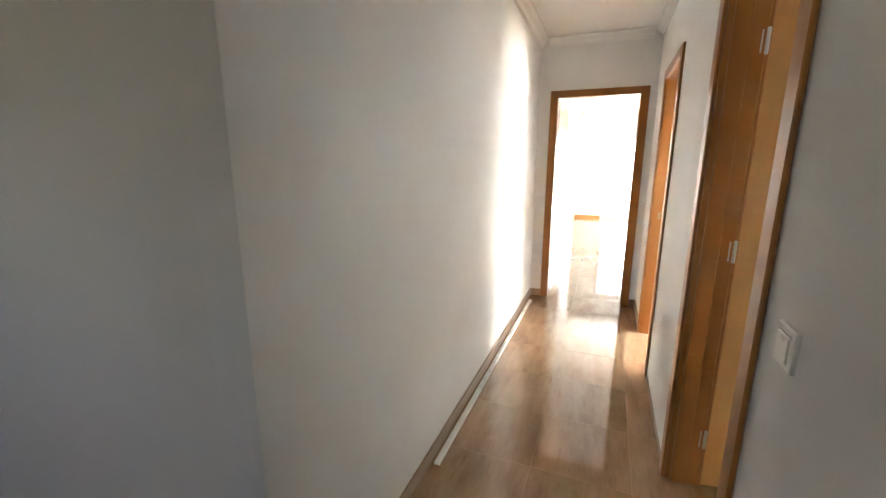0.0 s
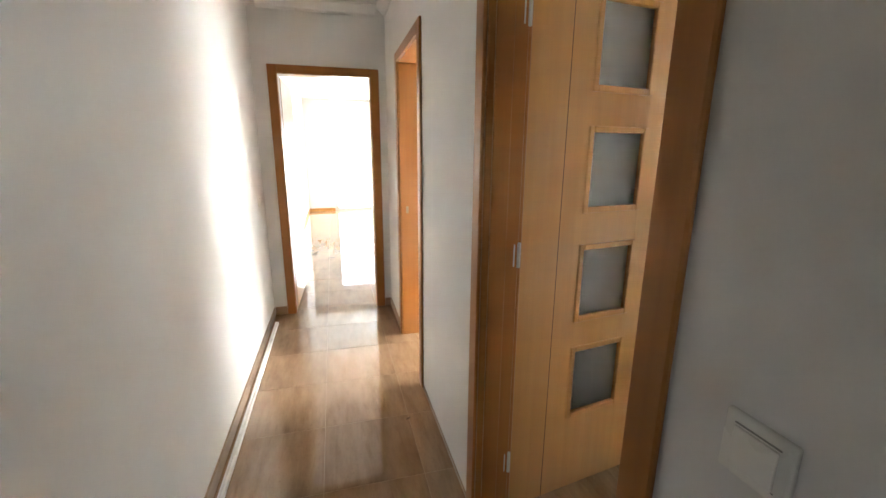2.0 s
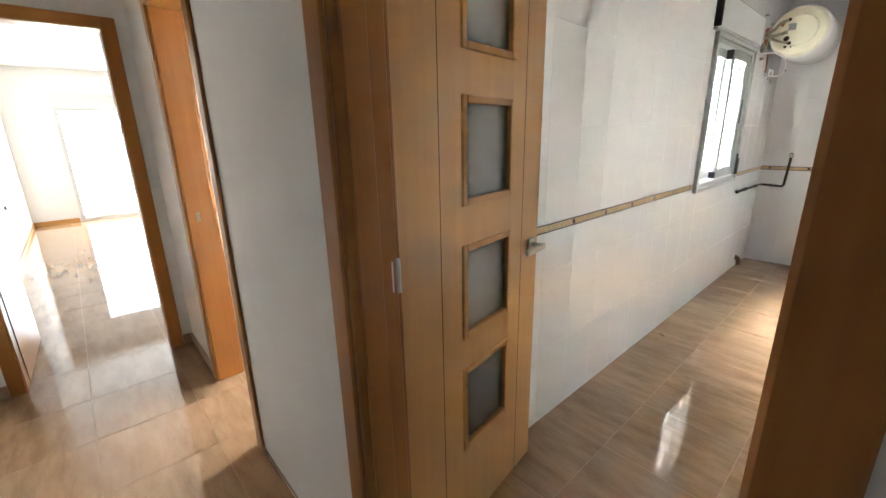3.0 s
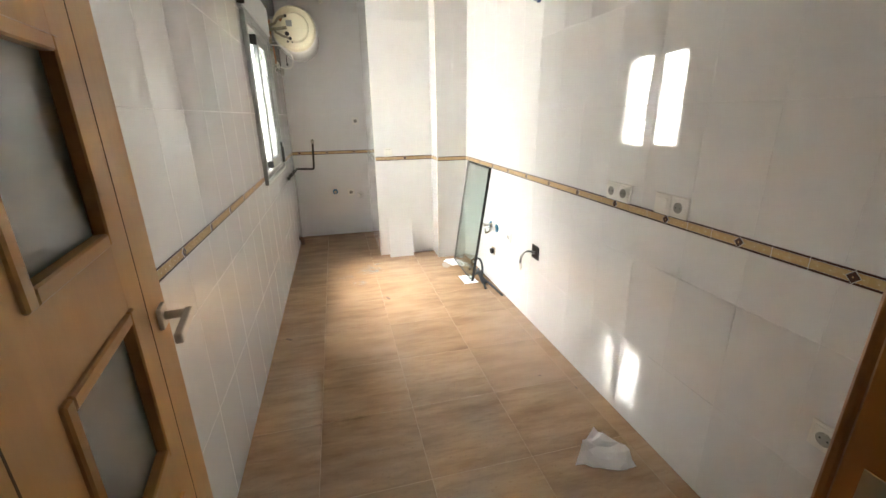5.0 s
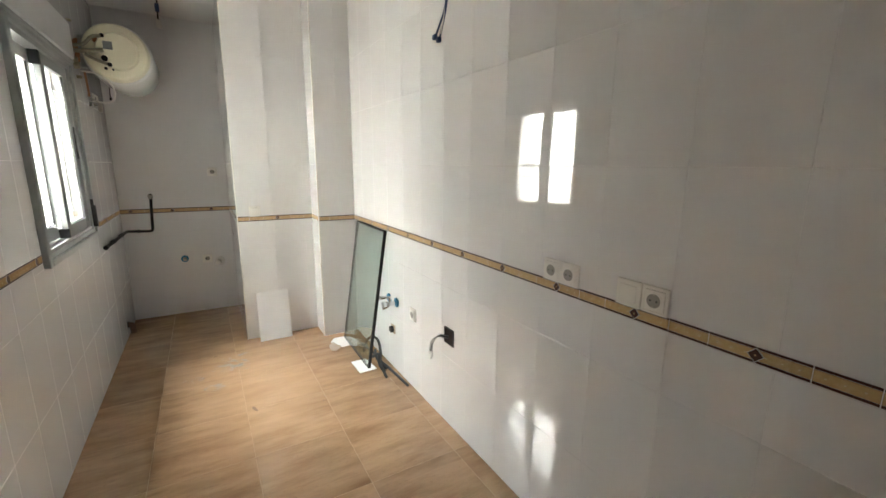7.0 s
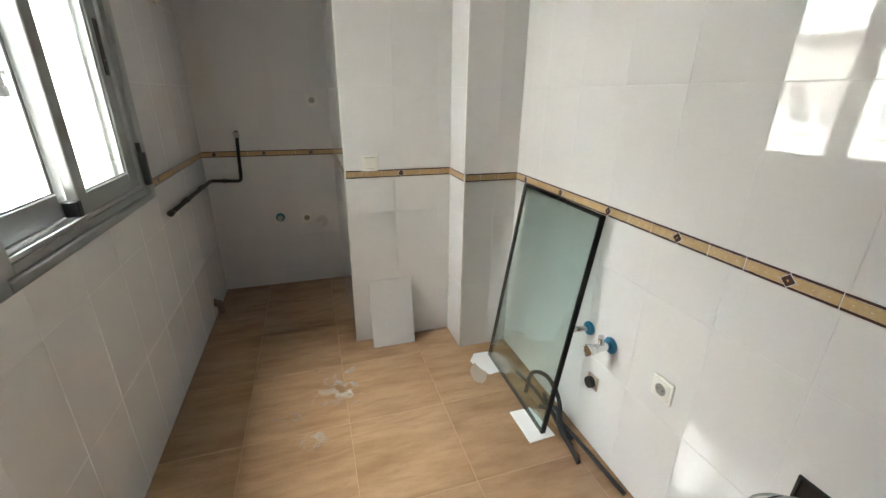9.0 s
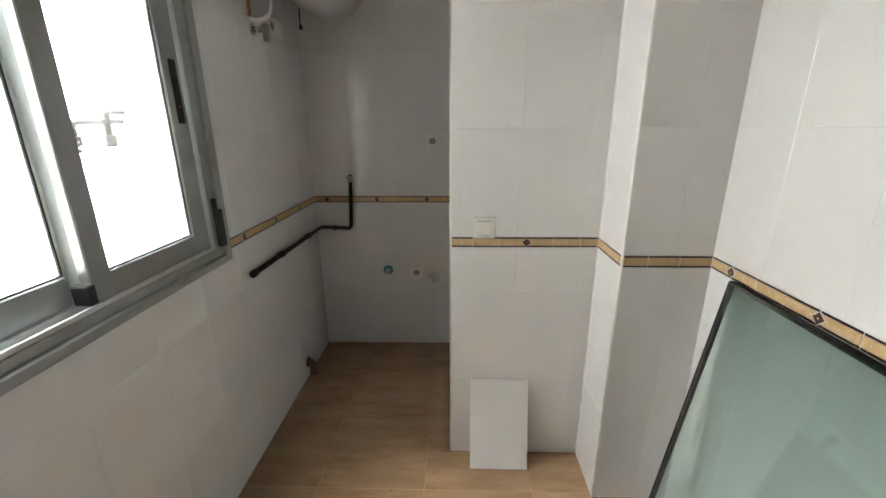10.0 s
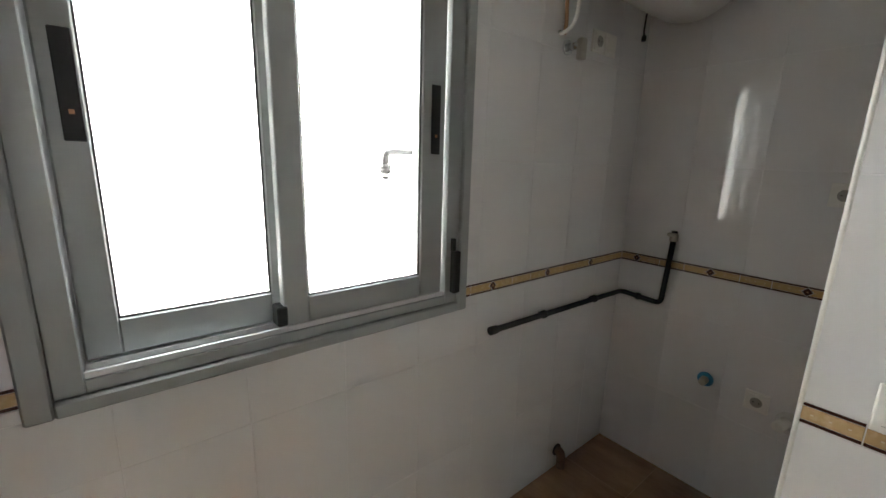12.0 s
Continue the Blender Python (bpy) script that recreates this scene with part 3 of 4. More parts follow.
part("end_stop", box(4.905, 4.930, 3.690, 3.733, 1.915, 1.982, 0.003), BLACK, window, "black plastic sash stop")
part("catch", box(5.434, 5.462, 3.660, 3.6835, 1.028, 1.165, 0.004), PIPE, window, "dark grey frame catch")
part("catch", box(5.434, 5.446, 3.668, 3.6835, 1.165, 1.205, 0.002), PIPE, window)
roller = thing("shutter_box", (4.98, KY1, 2.05), "pale roller shutter box above the window", "shutter box")
part("lid", box(4.42, 5.54, 3.664, 3.699, 2.065, 2.275, 0.005), ALU_LIGHT, roller)
part("rim", box(4.40, 5.56, 3.672, 3.699, 2.048, 2.064, 0.003), ALU, roller)
part("rim", box(4.40, 5.56, 3.672, 3.699, 2.276, 2.292, 0.003), ALU, roller)
part("end_cap", box(4.400, 4.419, 3.655, 3.699, 2.065, 2.275, 0.003), PIPE, roller, "dark end cap")


# ---- balcony door and side room window ----
balcony = thing("door_balcony", ((BX0 + BX1) / 2, RY, 0), "white aluminium sliding balcony door with shutter box", "balcony door", kind="structure")
for a0, a1, z0, z1 in ((BX0, BX0 + 0.06, 0, 2.0), (BX1 - 0.06, BX1, 0, 2.0), (BX0 + 0.06, BX1 - 0.06, 0, 0.07), (BX0 + 0.06, BX1 - 0.06, 1.93, 2.0), (1.93, 1.99, 0.07, 1.93)):
    part("frame", box(a0, a1, RY - 0.02, RY + 0.02, z0, z1, 0.004), ALU_LIGHT, balcony)
for a0, a1 in ((BX0 + 0.06, 1.93), (1.99, BX1 - 0.06)):
    part("pane", box(a0, a1, RY + 0.004, RY + 0.010, 0.07, 1.93), CLEAR, balcony).visible_shadow = False
part("shutter_box", box(BX0 - 0.06, BX1 + 0.06, RY - 0.05, RY - 0.001, 2.002, 2.22, 0.006), ALU_LIGHT, balcony)
part("pull", box(BX0 + 0.075, BX0 + 0.095, RY - 0.035, RY - 0.02, 0.95, 1.12, 0.003), BLACK, balcony)
sidewin = thing("window_2", (3.95, 4.95, 0.95), "aluminium window of the side room", "window", kind="structure")
for a0, a1, z0, z1 in ((4.15, 4.2, 0.9, 2.15), (5.6, 5.65, 0.9, 2.15), (4.2, 5.6, 0.9, 0.95), (4.2, 5.6, 2.1, 2.15), (4.88, 4.92, 0.95, 2.1)):
    part("frame", box(3.952, 3.984, a0, a1, z0, z1, 0.003), ALU, sidewin)
for a0, a1 in ((4.2, 4.88), (4.92, 5.6)):
    part("pane", box(3.964, 3.970, a0, a1, 0.95, 2.1), CLEAR, sidewin).visible_shadow = False

# unseen shutter, added to hold back the well's light at this window
part("shutter", box(3.99, 4.004, 4.16, 5.64, 1.42, 2.14, 0.003), SHUTTER, sidewin, "half-lowered cream roller shutter in a darkened colour")


# ---- light well outside ----
OY = 7.2
opp = cut(cut([(4.2, 9.0, -0.2, 5.6)], (6.99, 7.70, 1.03, 2.20)), (6.02, 6.70, 1.03, 2.20))
bm = bmesh.new()
for a0, a1, z0, z1 in opp:
    box(a0, a1, OY, OY + 0.25, z0, z1, bm=bm)
box(4.0, 9.0, OY + 0.6, OY + 0.7, -0.2, 5.6, bm=bm)
solid("wall_patio_north", bm, RENDER, "white rendered house wall across the light well", "wall", "structure")
solid("wall_patio_west", box(4.2, 4.3, FAR, OY + 0.25, -0.2, 5.6), RENDER, "white rendered light well wall", "wall", "structure")
solid("wall_patio_west_upper", box(3.95, 4.2, 3.95, OY + 0.25, 2.75, 5.6), RENDER, "white rendered light well wall", "wall", "structure")
solid("wall_patio_east", box(8.6, 8.8, 3.95, OY, -0.2, 5.6), RENDER, "white rendered light well wall", "wall", "structure")
solid("wall_patio_south_upper", box(1.64, 8.6, 3.70, 3.95, 3.4, 5.6), RENDER, "white rendered upper house wall", "wall", "structure")
solid("render_patio_south", box(5.50, 8.6, 3.951, 3.965, -0.2, 3.4), RENDER, "white rendered outer face of the kitchen wall", "wall", "structure")
for z0, z1, x0, x1 in ((0.972, 0.9875, 4.502, 5.468),):
    solid("window_sill", box(x0, x1, 3.795, 4.0, z0 + 0.0, z1 + 0.003, 0.003), SILL, "stone sill outside the kitchen window", "sill", "structure")
solid("ground_patio", box(4.2, 8.6, 3.95, OY, -0.001, 0.0), PAVE, "paved floor of the light well", "ground", "structure")


def far_window(x0, x1, z0, z1, drop, label):
    ob = thing("window_3", ((x0 + x1) / 2, OY, z0), label, "window", kind="structure")
    part("sill", box(x0 - 0.04, x1 + 0.04, OY - 0.04, OY + 0.16, z0 - 0.045, z0 - 0.001, 0.004), SILL, ob, "reddish stone sill")
    f = 0.045
    mid = (x0 + x1) / 2
    for a0, a1, b0, b1 in ((x0, x0 + f, z0, z1), (x1 - f, x1, z0, z1), (x0 + f, x1 - f, z0, z0 + f), (x0 + f, x1 - f, z1 - f, z1), (mid - 0.03, mid + 0.03, z0 + f, z1 - f)):
        part("frame", box(a0, a1, OY + 0.17, OY + 0.21, b0, b1, 0.003), WHITE, ob)
    for a0, a1 in ((x0 + f, mid - 0.03), (mid + 0.03, x1 - f)):
        part("pane", box(a0, a1, OY + 0.186, OY + 0.192, z0 + f, z1 - f), FAR_GLASS, ob, "dark window pane")
    sh = part("shutter", box(x0 + 0.002, x1 - 0.002, OY + 0.148, OY + 0.160, drop - 0.05, drop, 0.003), SHUTTER, ob, "half-lowered cream roller shutter in a darkened colour")
    n = int((z1 - drop) / 0.045)
    for k in range(n):
        zz = drop + k * 0.045
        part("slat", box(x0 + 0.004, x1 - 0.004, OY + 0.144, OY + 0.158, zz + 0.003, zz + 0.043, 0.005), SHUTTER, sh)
    return ob


far_window(6.02, 6.70, 1.03, 2.20, 1.70, "white window with a half-lowered roller shutter")
far_window(6.99, 7.70, 1.03, 2.20, 1.27, "white window with a lowered roller shutter")
drain = thing("drainpipe", (5.28, OY - 0.07, 0), "white drainpipe on the house wall", "pipe")
part("pipe", rod((5.28, OY - 0.07, 0), (5.28, OY - 0.07, 5.5), 0.045), WHITE, drain)
part("sleeve", rod((5.28, OY - 0.07, 0), (5.28, OY - 0.07, 1.95), 0.058, bevel=0.004), WHITE, drain)
for z in (0.8, 2.4, 4.0):
    part("bracket", box(5.215, 5.345, OY - 0.13, OY - 0.001, z, z + 0.025, 0.003), ALU, drain)
solid("garden_hose", tube(bend([(5.36, OY - 0.03, 0.20), (5.46, OY - 0.05, 0.42), (5.66, OY - 0.05, 0.55), (5.84, OY - 0.05, 0.47), (5.80, OY - 0.05, 0.33)], 0.12, 8), 0.012), ALU, "grey hose hung on the house wall", "hose")
meter = thing("gas_meter", (5.80, 4.17, 1.30), "white gas meter with grey pipes outside the window", "gas meter")
part("body", box(5.56, 5.98, 4.07, 4.27, 1.305, 1.375, 0.008), ALU_LIGHT, meter)
part("pipe", tube(bend([(5.49, 4.17, 1.36), (5.49, 4.17, 1.47), (5.72, 4.17, 1.47)], 0.03), 0.013), PIPE, meter)
part("pipe", tube(bend([(5.645, 4.17, 1.372), (5.645, 4.17, 1.51), (5.98, 4.17, 1.51)], 0.03), 0.014), PIPE, meter)
part("nut", rod((5.49, 4.17, 1.385), (5.49, 4.17, 1.42), 0.022, seg=6), PIPE, meter)
part("nut", rod((5.645, 4.17, 1.378), (5.645, 4.17, 1.42), 0.024, seg=6), PIPE, meter)
part("bracket", box(5.30, 5.56, 4.155, 4.185, 1.374, 1.382), WHITE, meter)
part("bracket", box(5.97, 6.0, 3.966, 4.27, 1.30, 1.52, 0.003), ALU_LIGHT, meter)

# ---- water heater ----
HY, HZ, HR = 3.475, 2.178, 0.202
heater = thing("water_heater", (6.1, KY1, HZ), "white horizontal water heater with a cream end cover", "water heater")
body = rod((5.80, HY, HZ), (6.46, HY, HZ), HR, seg=40, bevel=0.045)
part("tank", body, ENAMEL, heater)
cover = part("cover", rod((5.725, HY, HZ), (5.815, HY, HZ), 0.178, 0.192, seg=40, bevel=0.014), CREAM, heater, "cream plastic end cover")
part("boss", rod((5.700, HY - 0.01, HZ), (5.728, HY - 0.01, HZ), 0.115, 0.125, seg=32, bevel=0.008), CREAM, cover)
part("label_plate", box(5.6965, 5.6995, HY + 0.01, HY + 0.06, HZ + 0.005, HZ + 0.055, 0.001), ALU, cover, "small grey label plate")
part("knob", rod((5.690, HY + 0.06, HZ - 0.055), (5.702, HY + 0.06, HZ - 0.055), 0.018, seg=16), PIPE, cover, "dark thermostat knob")
part("cable_gland", rod((5.705, HY + 0.10, HZ + 0.06), (5.73, HY + 0.10, HZ + 0.06), 0.017, seg=16), COPPER, cover)
for x in (5.92, 6.34):
    part("bracket", box(x - 0.02, x + 0.02, HY + 0.16, KY1 - 0.002, HZ - 0.09, HZ + 0.12, 0.004), ALU, heater)
for dz, x in ((0.05, 5.755), (-0.03, 5.77)):
    n = part("inlet", rod((x, HY + 0.145, HZ + dz), (x, KY1 - 0.03, HZ + dz), 0.012, seg=12), COPPER, heater, "copper water inlet")
    part("nut", rod((x, HY + 0.17, HZ + dz), (x, HY + 0.195, HZ + dz), 0.019, seg=6), STEEL, n)
    part("elbow", tube(bend([(x, KY1 - 0.03, HZ + dz), (x, KY1 - 0.012, HZ + dz), (x, KY1 - 0.012, HZ + dz - 0.05)], 0.012), 0.013), COPPER, n)
part("hose", tube(bend([(5.76, 3.69, HZ - 0.14), (5.75, 3.59, HZ - 0.145), (5.75, 3.51, HZ - 0.22), (5.76, 3.52, HZ - 0.325), (5.80, 3.60, HZ - 0.335), (5.90, 3.685, HZ - 0.29)], 0.06, 6), 0.006), WHITE, heater, "white drip hose")
# valve arms in front of the cover
for pts, r in (([(5.70, HY + 0.065, HZ + 0.085), (5.695, HY + 0.115, HZ + 0.075), (5.70, HY + 0.155, HZ + 0.02), (5.72, KY1 - 0.012, HZ + 0.012)], 0.017), ([(5.695, HY + 0.06, HZ - 0.005), (5.69, HY + 0.13, HZ - 0.02), (5.70, KY1 - 0.012, HZ - 0.025)], 0.021), ([(5.70, HY + 0.045, HZ - 0.09), (5.695, HY + 0.11, HZ - 0.07), (5.71, HY + 0.16, HZ - 0.04)], 0.015)):
    part("pipe_arm", tube(bend(pts, 0.03, 5), r * 0.65, 10), AGED, heater, "tarnished brass pipe arm")
for y, z, r in ((HY + 0.058, HZ + 0.088, 0.012), (HY + 0.036, HZ - 0.092, 0.013), (HY + 0.06, HZ - 0.118, 0.009), (HY + 0.022, HZ - 0.122, 0.006)):
    part("terminal", rod((5.690, y, z), (5.704, y, z), r, seg=12), BLACK, heater)
for x, z, r in ((5.66, HZ - 0.085, 0.020), (5.70, HZ - 0.115, 0.026), (5.72, HZ - 0.185, 0.012), (5.66, HZ + 0.145, 0.010)):
    part("wall_fitting", rod((x, KY1 - 0.001, z), (x, KY1 - 0.03, z), r, r * 0.8, seg=10, bevel=0.003), AGED, heater)
stop = thing("stop_valve", (5.965, KY1, 1.85), "chrome stop valve on the tiled wall", "valve")
part("rosette", rod((5.965, KY1 - 0.001, 1.85), (5.965, KY1 - 0.010, 1.85), 0.026, bevel=0.003), CHROME, stop)
part("stem", rod((5.965, KY1 - 0.009, 1.85), (5.965, KY1 - 0.055, 1.85), 0.013), CHROME, stop)
part("handle", box(5.952, 5.986, KY1 - 0.075, KY1 - 0.050, 1.800, 1.872, 0.007, seg=2), STEEL, stop)
part("copper_stub", tube(bend([(5.93, KY1 - 0.012, 1.885), (5.93, KY1 - 0.018, 1.915), (5.925, KY1 - 0.012, 2.06)], 0.02), 0.007), COPPER, stop)
cord = thing("pull_cord", (6.36, 3.62, 1.93), "short dark cable end below the water heater", "cable")
part("cable", tube([(6.36, 3.62, 2.03), (6.358, 3.622, 1.97), (6.36, 3.62, 1.945)], 0.0035), PIPE, cord)
part("terminal", rod((6.36, 3.62, 1.93), (6.36, 3.62, 1.95), 0.009, seg=12), BLACK, cord)

# ---- gas pipe ----
gas = thing("gas_pipe", (6.53, 3.47, 0.82), "black steel gas pipe with a brass end valve", "pipe")
part("pipe", tube(bend([(6.532, 3.462, 1.125), (6.532, 3.478, 0.826), (6.532, 3.668, 0.836), (5.63, 3.672, 0.850)], 0.028, 6), 0.0115, 12), PIPE, gas)
part("valve", rod((6.532, 3.462, 1.120), (6.532, 3.462, 1.150), 0.018, seg=8, bevel=0.003), STEEL, gas, "brass valve body")
part("tap", box(6.505, 6.519, 3.442, 3.482, 1.142, 1.158, 0.003), STEEL, gas)
part("cap", rod((6.532, 3.462, 1.150), (6.532, 3.462, 1.165), 0.012), PIPE, gas)
part("end_cap", rod((5.655, 3.672, 0.850), (5.622, 3.672, 0.850), 0.0155, bevel=0.002), PIPE, gas)
for x, z in ((5.93, 0.8455), (6.30, 0.839)):
    c = part("clamp", rod((x - 0.007, 3.672, z), (x + 0.007, 3.672, z), 0.0165), PIPE, gas)
    part("stem", rod((x, 3.672, z), (x, KY1 - 0.001, z), 0.005, seg=8), PIPE, c)
c = part("clamp", rod((6.532, 3.575, 0.8315), (6.532, 3.590, 0.8315), 0.0165), PIPE, gas)
part("stem", rod((6.532, 3.583, 0.8315), (NX - 0.001, 3.583, 0.8315), 0.005, seg=8), PIPE, c)

# ---- water points ----
nv = thing("water_valve", (NX, 3.257, 0.54), "capped water outlet with a blue seal in the niche", "valve")
part("rosette", rod((NX - 0.001, 3.257, 0.54), (NX - 0.012, 3.257, 0.54), 0.032, bevel=0.004), BLUE, nv, "blue plastic seal")
part("outlet", rod((NX - 0.011, 3.257, 0.54), (NX - 0.045, 3.257, 0.536), 0.017, 0.015, bevel=0.002), STEEL, nv)
dc = thing("drain_outlet", (NX, 2.965, 0.485), "white plastic drain outlet cap in the niche", "drain")
part("flange", rod((NX - 0.001, 2.962, 0.487), (NX - 0.007, 2.962, 0.487), 0.045, bevel=0.002), WHITE_DIM, dc)
part("cap", rod((NX - 0.007, 2.972, 0.487), (NX - 0.06, 2.985, 0.482), 0.024, 0.021, bevel=0.003), WHITE, dc)
fd = thing("floor_drain_pipe", (6.155, KY1, 0.0), "dark drain elbow low on the tiled wall", "drain")
part("elbow", tube(bend([(6.155, KY1 - 0.003, 0.095), (6.155, KY1 - 0.030, 0.090), (6.150, KY1 - 0.034, 0.02)], 0.03, 6), 0.021, 14), CHIP, fd)
part("mouth", rod((6.155, KY1 - 0.001, 0.095), (6.155, KY1 - 0.006, 0.095), 0.029), HOLE_SHADE, fd)
t1 = thing("water_tap", (4.605, KY0, 0.515), "small chrome tap with a blue seal", "tap", group="taps on the tiled wall")
part("rosette", rod((4.605, KY0 + 0.001, 0.515), (4.605, KY0 + 0.016, 0.515), 0.029, bevel=0.005), BLUE, t1, "blue plastic seal")
part("outlet", rod((4.605, KY0 + 0.015, 0.515), (4.62, KY0 + 0.070, 0.513), 0.012, bevel=0.002), CHROME, t1)
part("plug", rod((4.617, KY0 + 0.060, 0.513), (4.624, KY0 + 0.082, 0.512), 0.016, seg=8, bevel=0.003), STEEL, t1)
t2 = thing("water_tap", (4.475, KY0, 0.515), "chrome angle tap with a blue seal", "tap", group="taps on the tiled wall")
part("rosette", rod((4.475, KY0 + 0.001, 0.515), (4.475, KY0 + 0.013, 0.515), 0.033, bevel=0.005), BLUE, t2, "blue plastic seal")
part("body", rod((4.475, KY0 + 0.012, 0.515), (4.475, KY0 + 0.085, 0.515), 0.016, bevel=0.003), CHROME, t2)
part("outlet", tube(bend([(4.475, KY0 + 0.05, 0.515), (4.475, KY0 + 0.055, 0.550), (4.475, KY0 + 0.058, 0.565)], 0.012), 0.011), CHROME, t2)
h = part("handle", rod((4.475, KY0 + 0.080, 0.515), (4.475, KY0 + 0.112, 0.515), 0.019, 0.023, seg=8, bevel=0.004), CHROME, t2)
part("spout", tube(bend([(4.475, KY0 + 0.045, 0.512), (4.49, KY0 + 0.075, 0.488), (4.50, KY0 + 0.10, 0.480)], 0.02), 0.012), CHROME, t2)
dr = thing("drain_outlet", (4.537, KY0, 0.300), "open drain socket in the tiled wall", "drain")
part("collar", box(4.505, 4.569, KY0 + 0.001, KY0 + 0.010, 0.268, 0.332, 0.004), CARD, dr)
part("pipe", rod((4.537, KY0 + 0.002, 0.300), (4.537, KY0 + 0.030, 0.300), 0.024, bevel=0.002), PIPE, dr)
part("mouth", rod((4.537, KY0 + 0.0295, 0.300), (4.537, KY0 + 0.031, 0.300), 0.019), HOLE_SHADE, dr)
jb = thing("junction_box", (3.782, KY0, 0.530), "open black junction box with loose wires", "junction box")
part("back", box(3.740, 3.824, KY0 + 0.0008, KY0 + 0.002, 0.488, 0.572), HOLE_SHADE, jb)
for a0, a1, b0, b1 in ((3.736, 3.742, 0.484, 0.576), (3.822, 3.828, 0.484, 0.576), (3.742, 3.822, 0.484, 0.490), (3.742, 3.822, 0.570, 0.576)):
    part("rim", box(a0, a1, KY0 + 0.0005, KY0 + 0.007, b0, b1), BLACK, jb)
for k, (dx, dz) in enumerate(((0.0, 0.0), (0.012, -0.018), (0.024, -0.006))):
    w = part("wire", tube(bend([(3.79, KY0 + 0.002, 0.528 - k * 0.006), (3.81 + dx, KY0 + 0.050, 0.545 - k * 0.01), (3.845 + dx, KY0 + 0.070, 0.49 + dz), (3.852 + dx, KY0 + 0.072, 0.425 + dz)], 0.04, 6), 0.0032, 8), (ALU, PIPE, ALU)[k], jb)
    part("connector", box(3.845 + dx, 3.859 + dx, KY0 + 0.066, KY0 + 0.078, 0.398 + dz, 0.432 + dz, 0.003), WHITE_DIM, w, "clear wire connector")
cable = thing("lamp_cable", (3.75, KY0, 2.25), "dark cables hanging out of the tiled wall", "cable")
part("hole", rod((3.75, KY0 + 0.0006, 2.25), (3.75, KY0 + 0.002, 2.25), 0.012), HOLE_SHADE, cable)
for k, (x, z) in enumerate(((3.845, 2.035), (3.865, 2.05), (3.80, 2.04))):
    w = part("wire", tube(bend([(3.75, KY0 + 0.002, 2.25), (3.755 + 0.008 * k, KY0 + 0.05, 2.235), (3.775 + 0.006 * k, KY0 + 0.045, 2.15), (x, KY0 + 0.04 + 0.01 * k, z)], 0.05, 6), 0.0045 if k < 2 else 0.0025, 8), BLUE_WIRE if k < 2 else WHITE_DIM, cable)
    if k < 2:
        part("terminal", box(x - 0.011, x + 0.011, KY0 + 0.035 + 0.01 * k, KY0 + 0.055 + 0.01 * k, z - 0.02, z + 0.004, 0.003), BLUE_WIRE, w)
lamp = thing("bulb_holder", (6.03, 3.22, KH), "bare lamp holder hanging on dark wires", "lamp")
part("wire", tube(bend([(6.03, 3.22, KH), (6.035, 3.215, 2.60), (6.022, 3.222, 2.53), (6.03, 3.22, 2.50)], 0.03), 0.006), PIPE, lamp)
part("terminal", box(6.012, 6.044, 3.206, 3.234, 2.56, 2.615, 0.004), BLUE_WIRE, lamp)
part("holder", rod((6.03, 3.22, 2.448), (6.03, 3.22, 2.505), 0.019, 0.015, bevel=0.003), WHITE, lamp)

# ---- leaning glass unit ----
lean = math.degrees(math.atan2(0.145, 1.0))
GW, GH, GT = 0.605, 0.995, 0.022
sheet = thing("glass_pane", pose(4.903, 2.118, 0.006, -0.0, 0, 0) @ pose(0, 0, 0, lean, 0, 0) @ pose(0, 0, 0, 0, 0, -1.2), "green double glazing unit with black edges leaning on the wall", "glass pane")
for y in (0.0, 0.017):
    part("sheet", box(-GW / 2 + 0.001, GW / 2 - 0.001, y, y + 0.005, 0.001, GH - 0.001), GREEN, sheet, local=True).visible_shadow = False
for a0, a1, b0, b1 in ((-GW / 2, -GW / 2 + 0.010, 0, GH), (GW / 2 - 0.010, GW / 2, 0, GH), (-GW / 2 + 0.010, GW / 2 - 0.010, 0, 0.010), (-GW / 2 + 0.010, GW / 2 - 0.010, GH - 0.010, GH)):
    part("edge_seal", box(a0, a1, 0.0052, 0.0168, b0, b1), RUBBER, sheet, "black edge seal", local=True)
for s in (-1, 1):
    part("edge_tape", box(min(s * GW / 2, s * (GW / 2 + 0.002)), max(s * GW / 2, s * (GW / 2 + 0.002)), 0.0, GT, 0, GH), RUBBER, sheet, local=True)
part("edge_tape", box(-GW / 2, GW / 2, 0.0, GT, GH, GH + 0.002), RUBBER, sheet, local=True)
part("sticker", box(0.085, 0.14, -0.0012, -0.0002, GH - 0.060, GH - 0.012), PAPER, sheet, "torn white sticker", local=True)

# ---- loose tile and floor litter ----
solid("loose_tile", box(-0.125, 0.125, 0, 0.008, 0, 0.40, 0.0012), TILE, "spare white wall tile leaning on the duct", "tile").matrix_basis = pose(5.474, 2.625, 0.001, 0, 0, -90) @ pose(0, 0, 0, -13.5, 0, 0)


def ragged(cx, cy, rx, ry, n, rough, seed):
    r = random.Random(seed)
    return [(cx + rx * math.cos(2 * math.pi * k / n) * (1 + rough * (r.random() - 0.5)), cy + ry * math.sin(2 * math.pi * k / n) * (1 + rough * (r.random() - 0.5))) for k in range(n)]


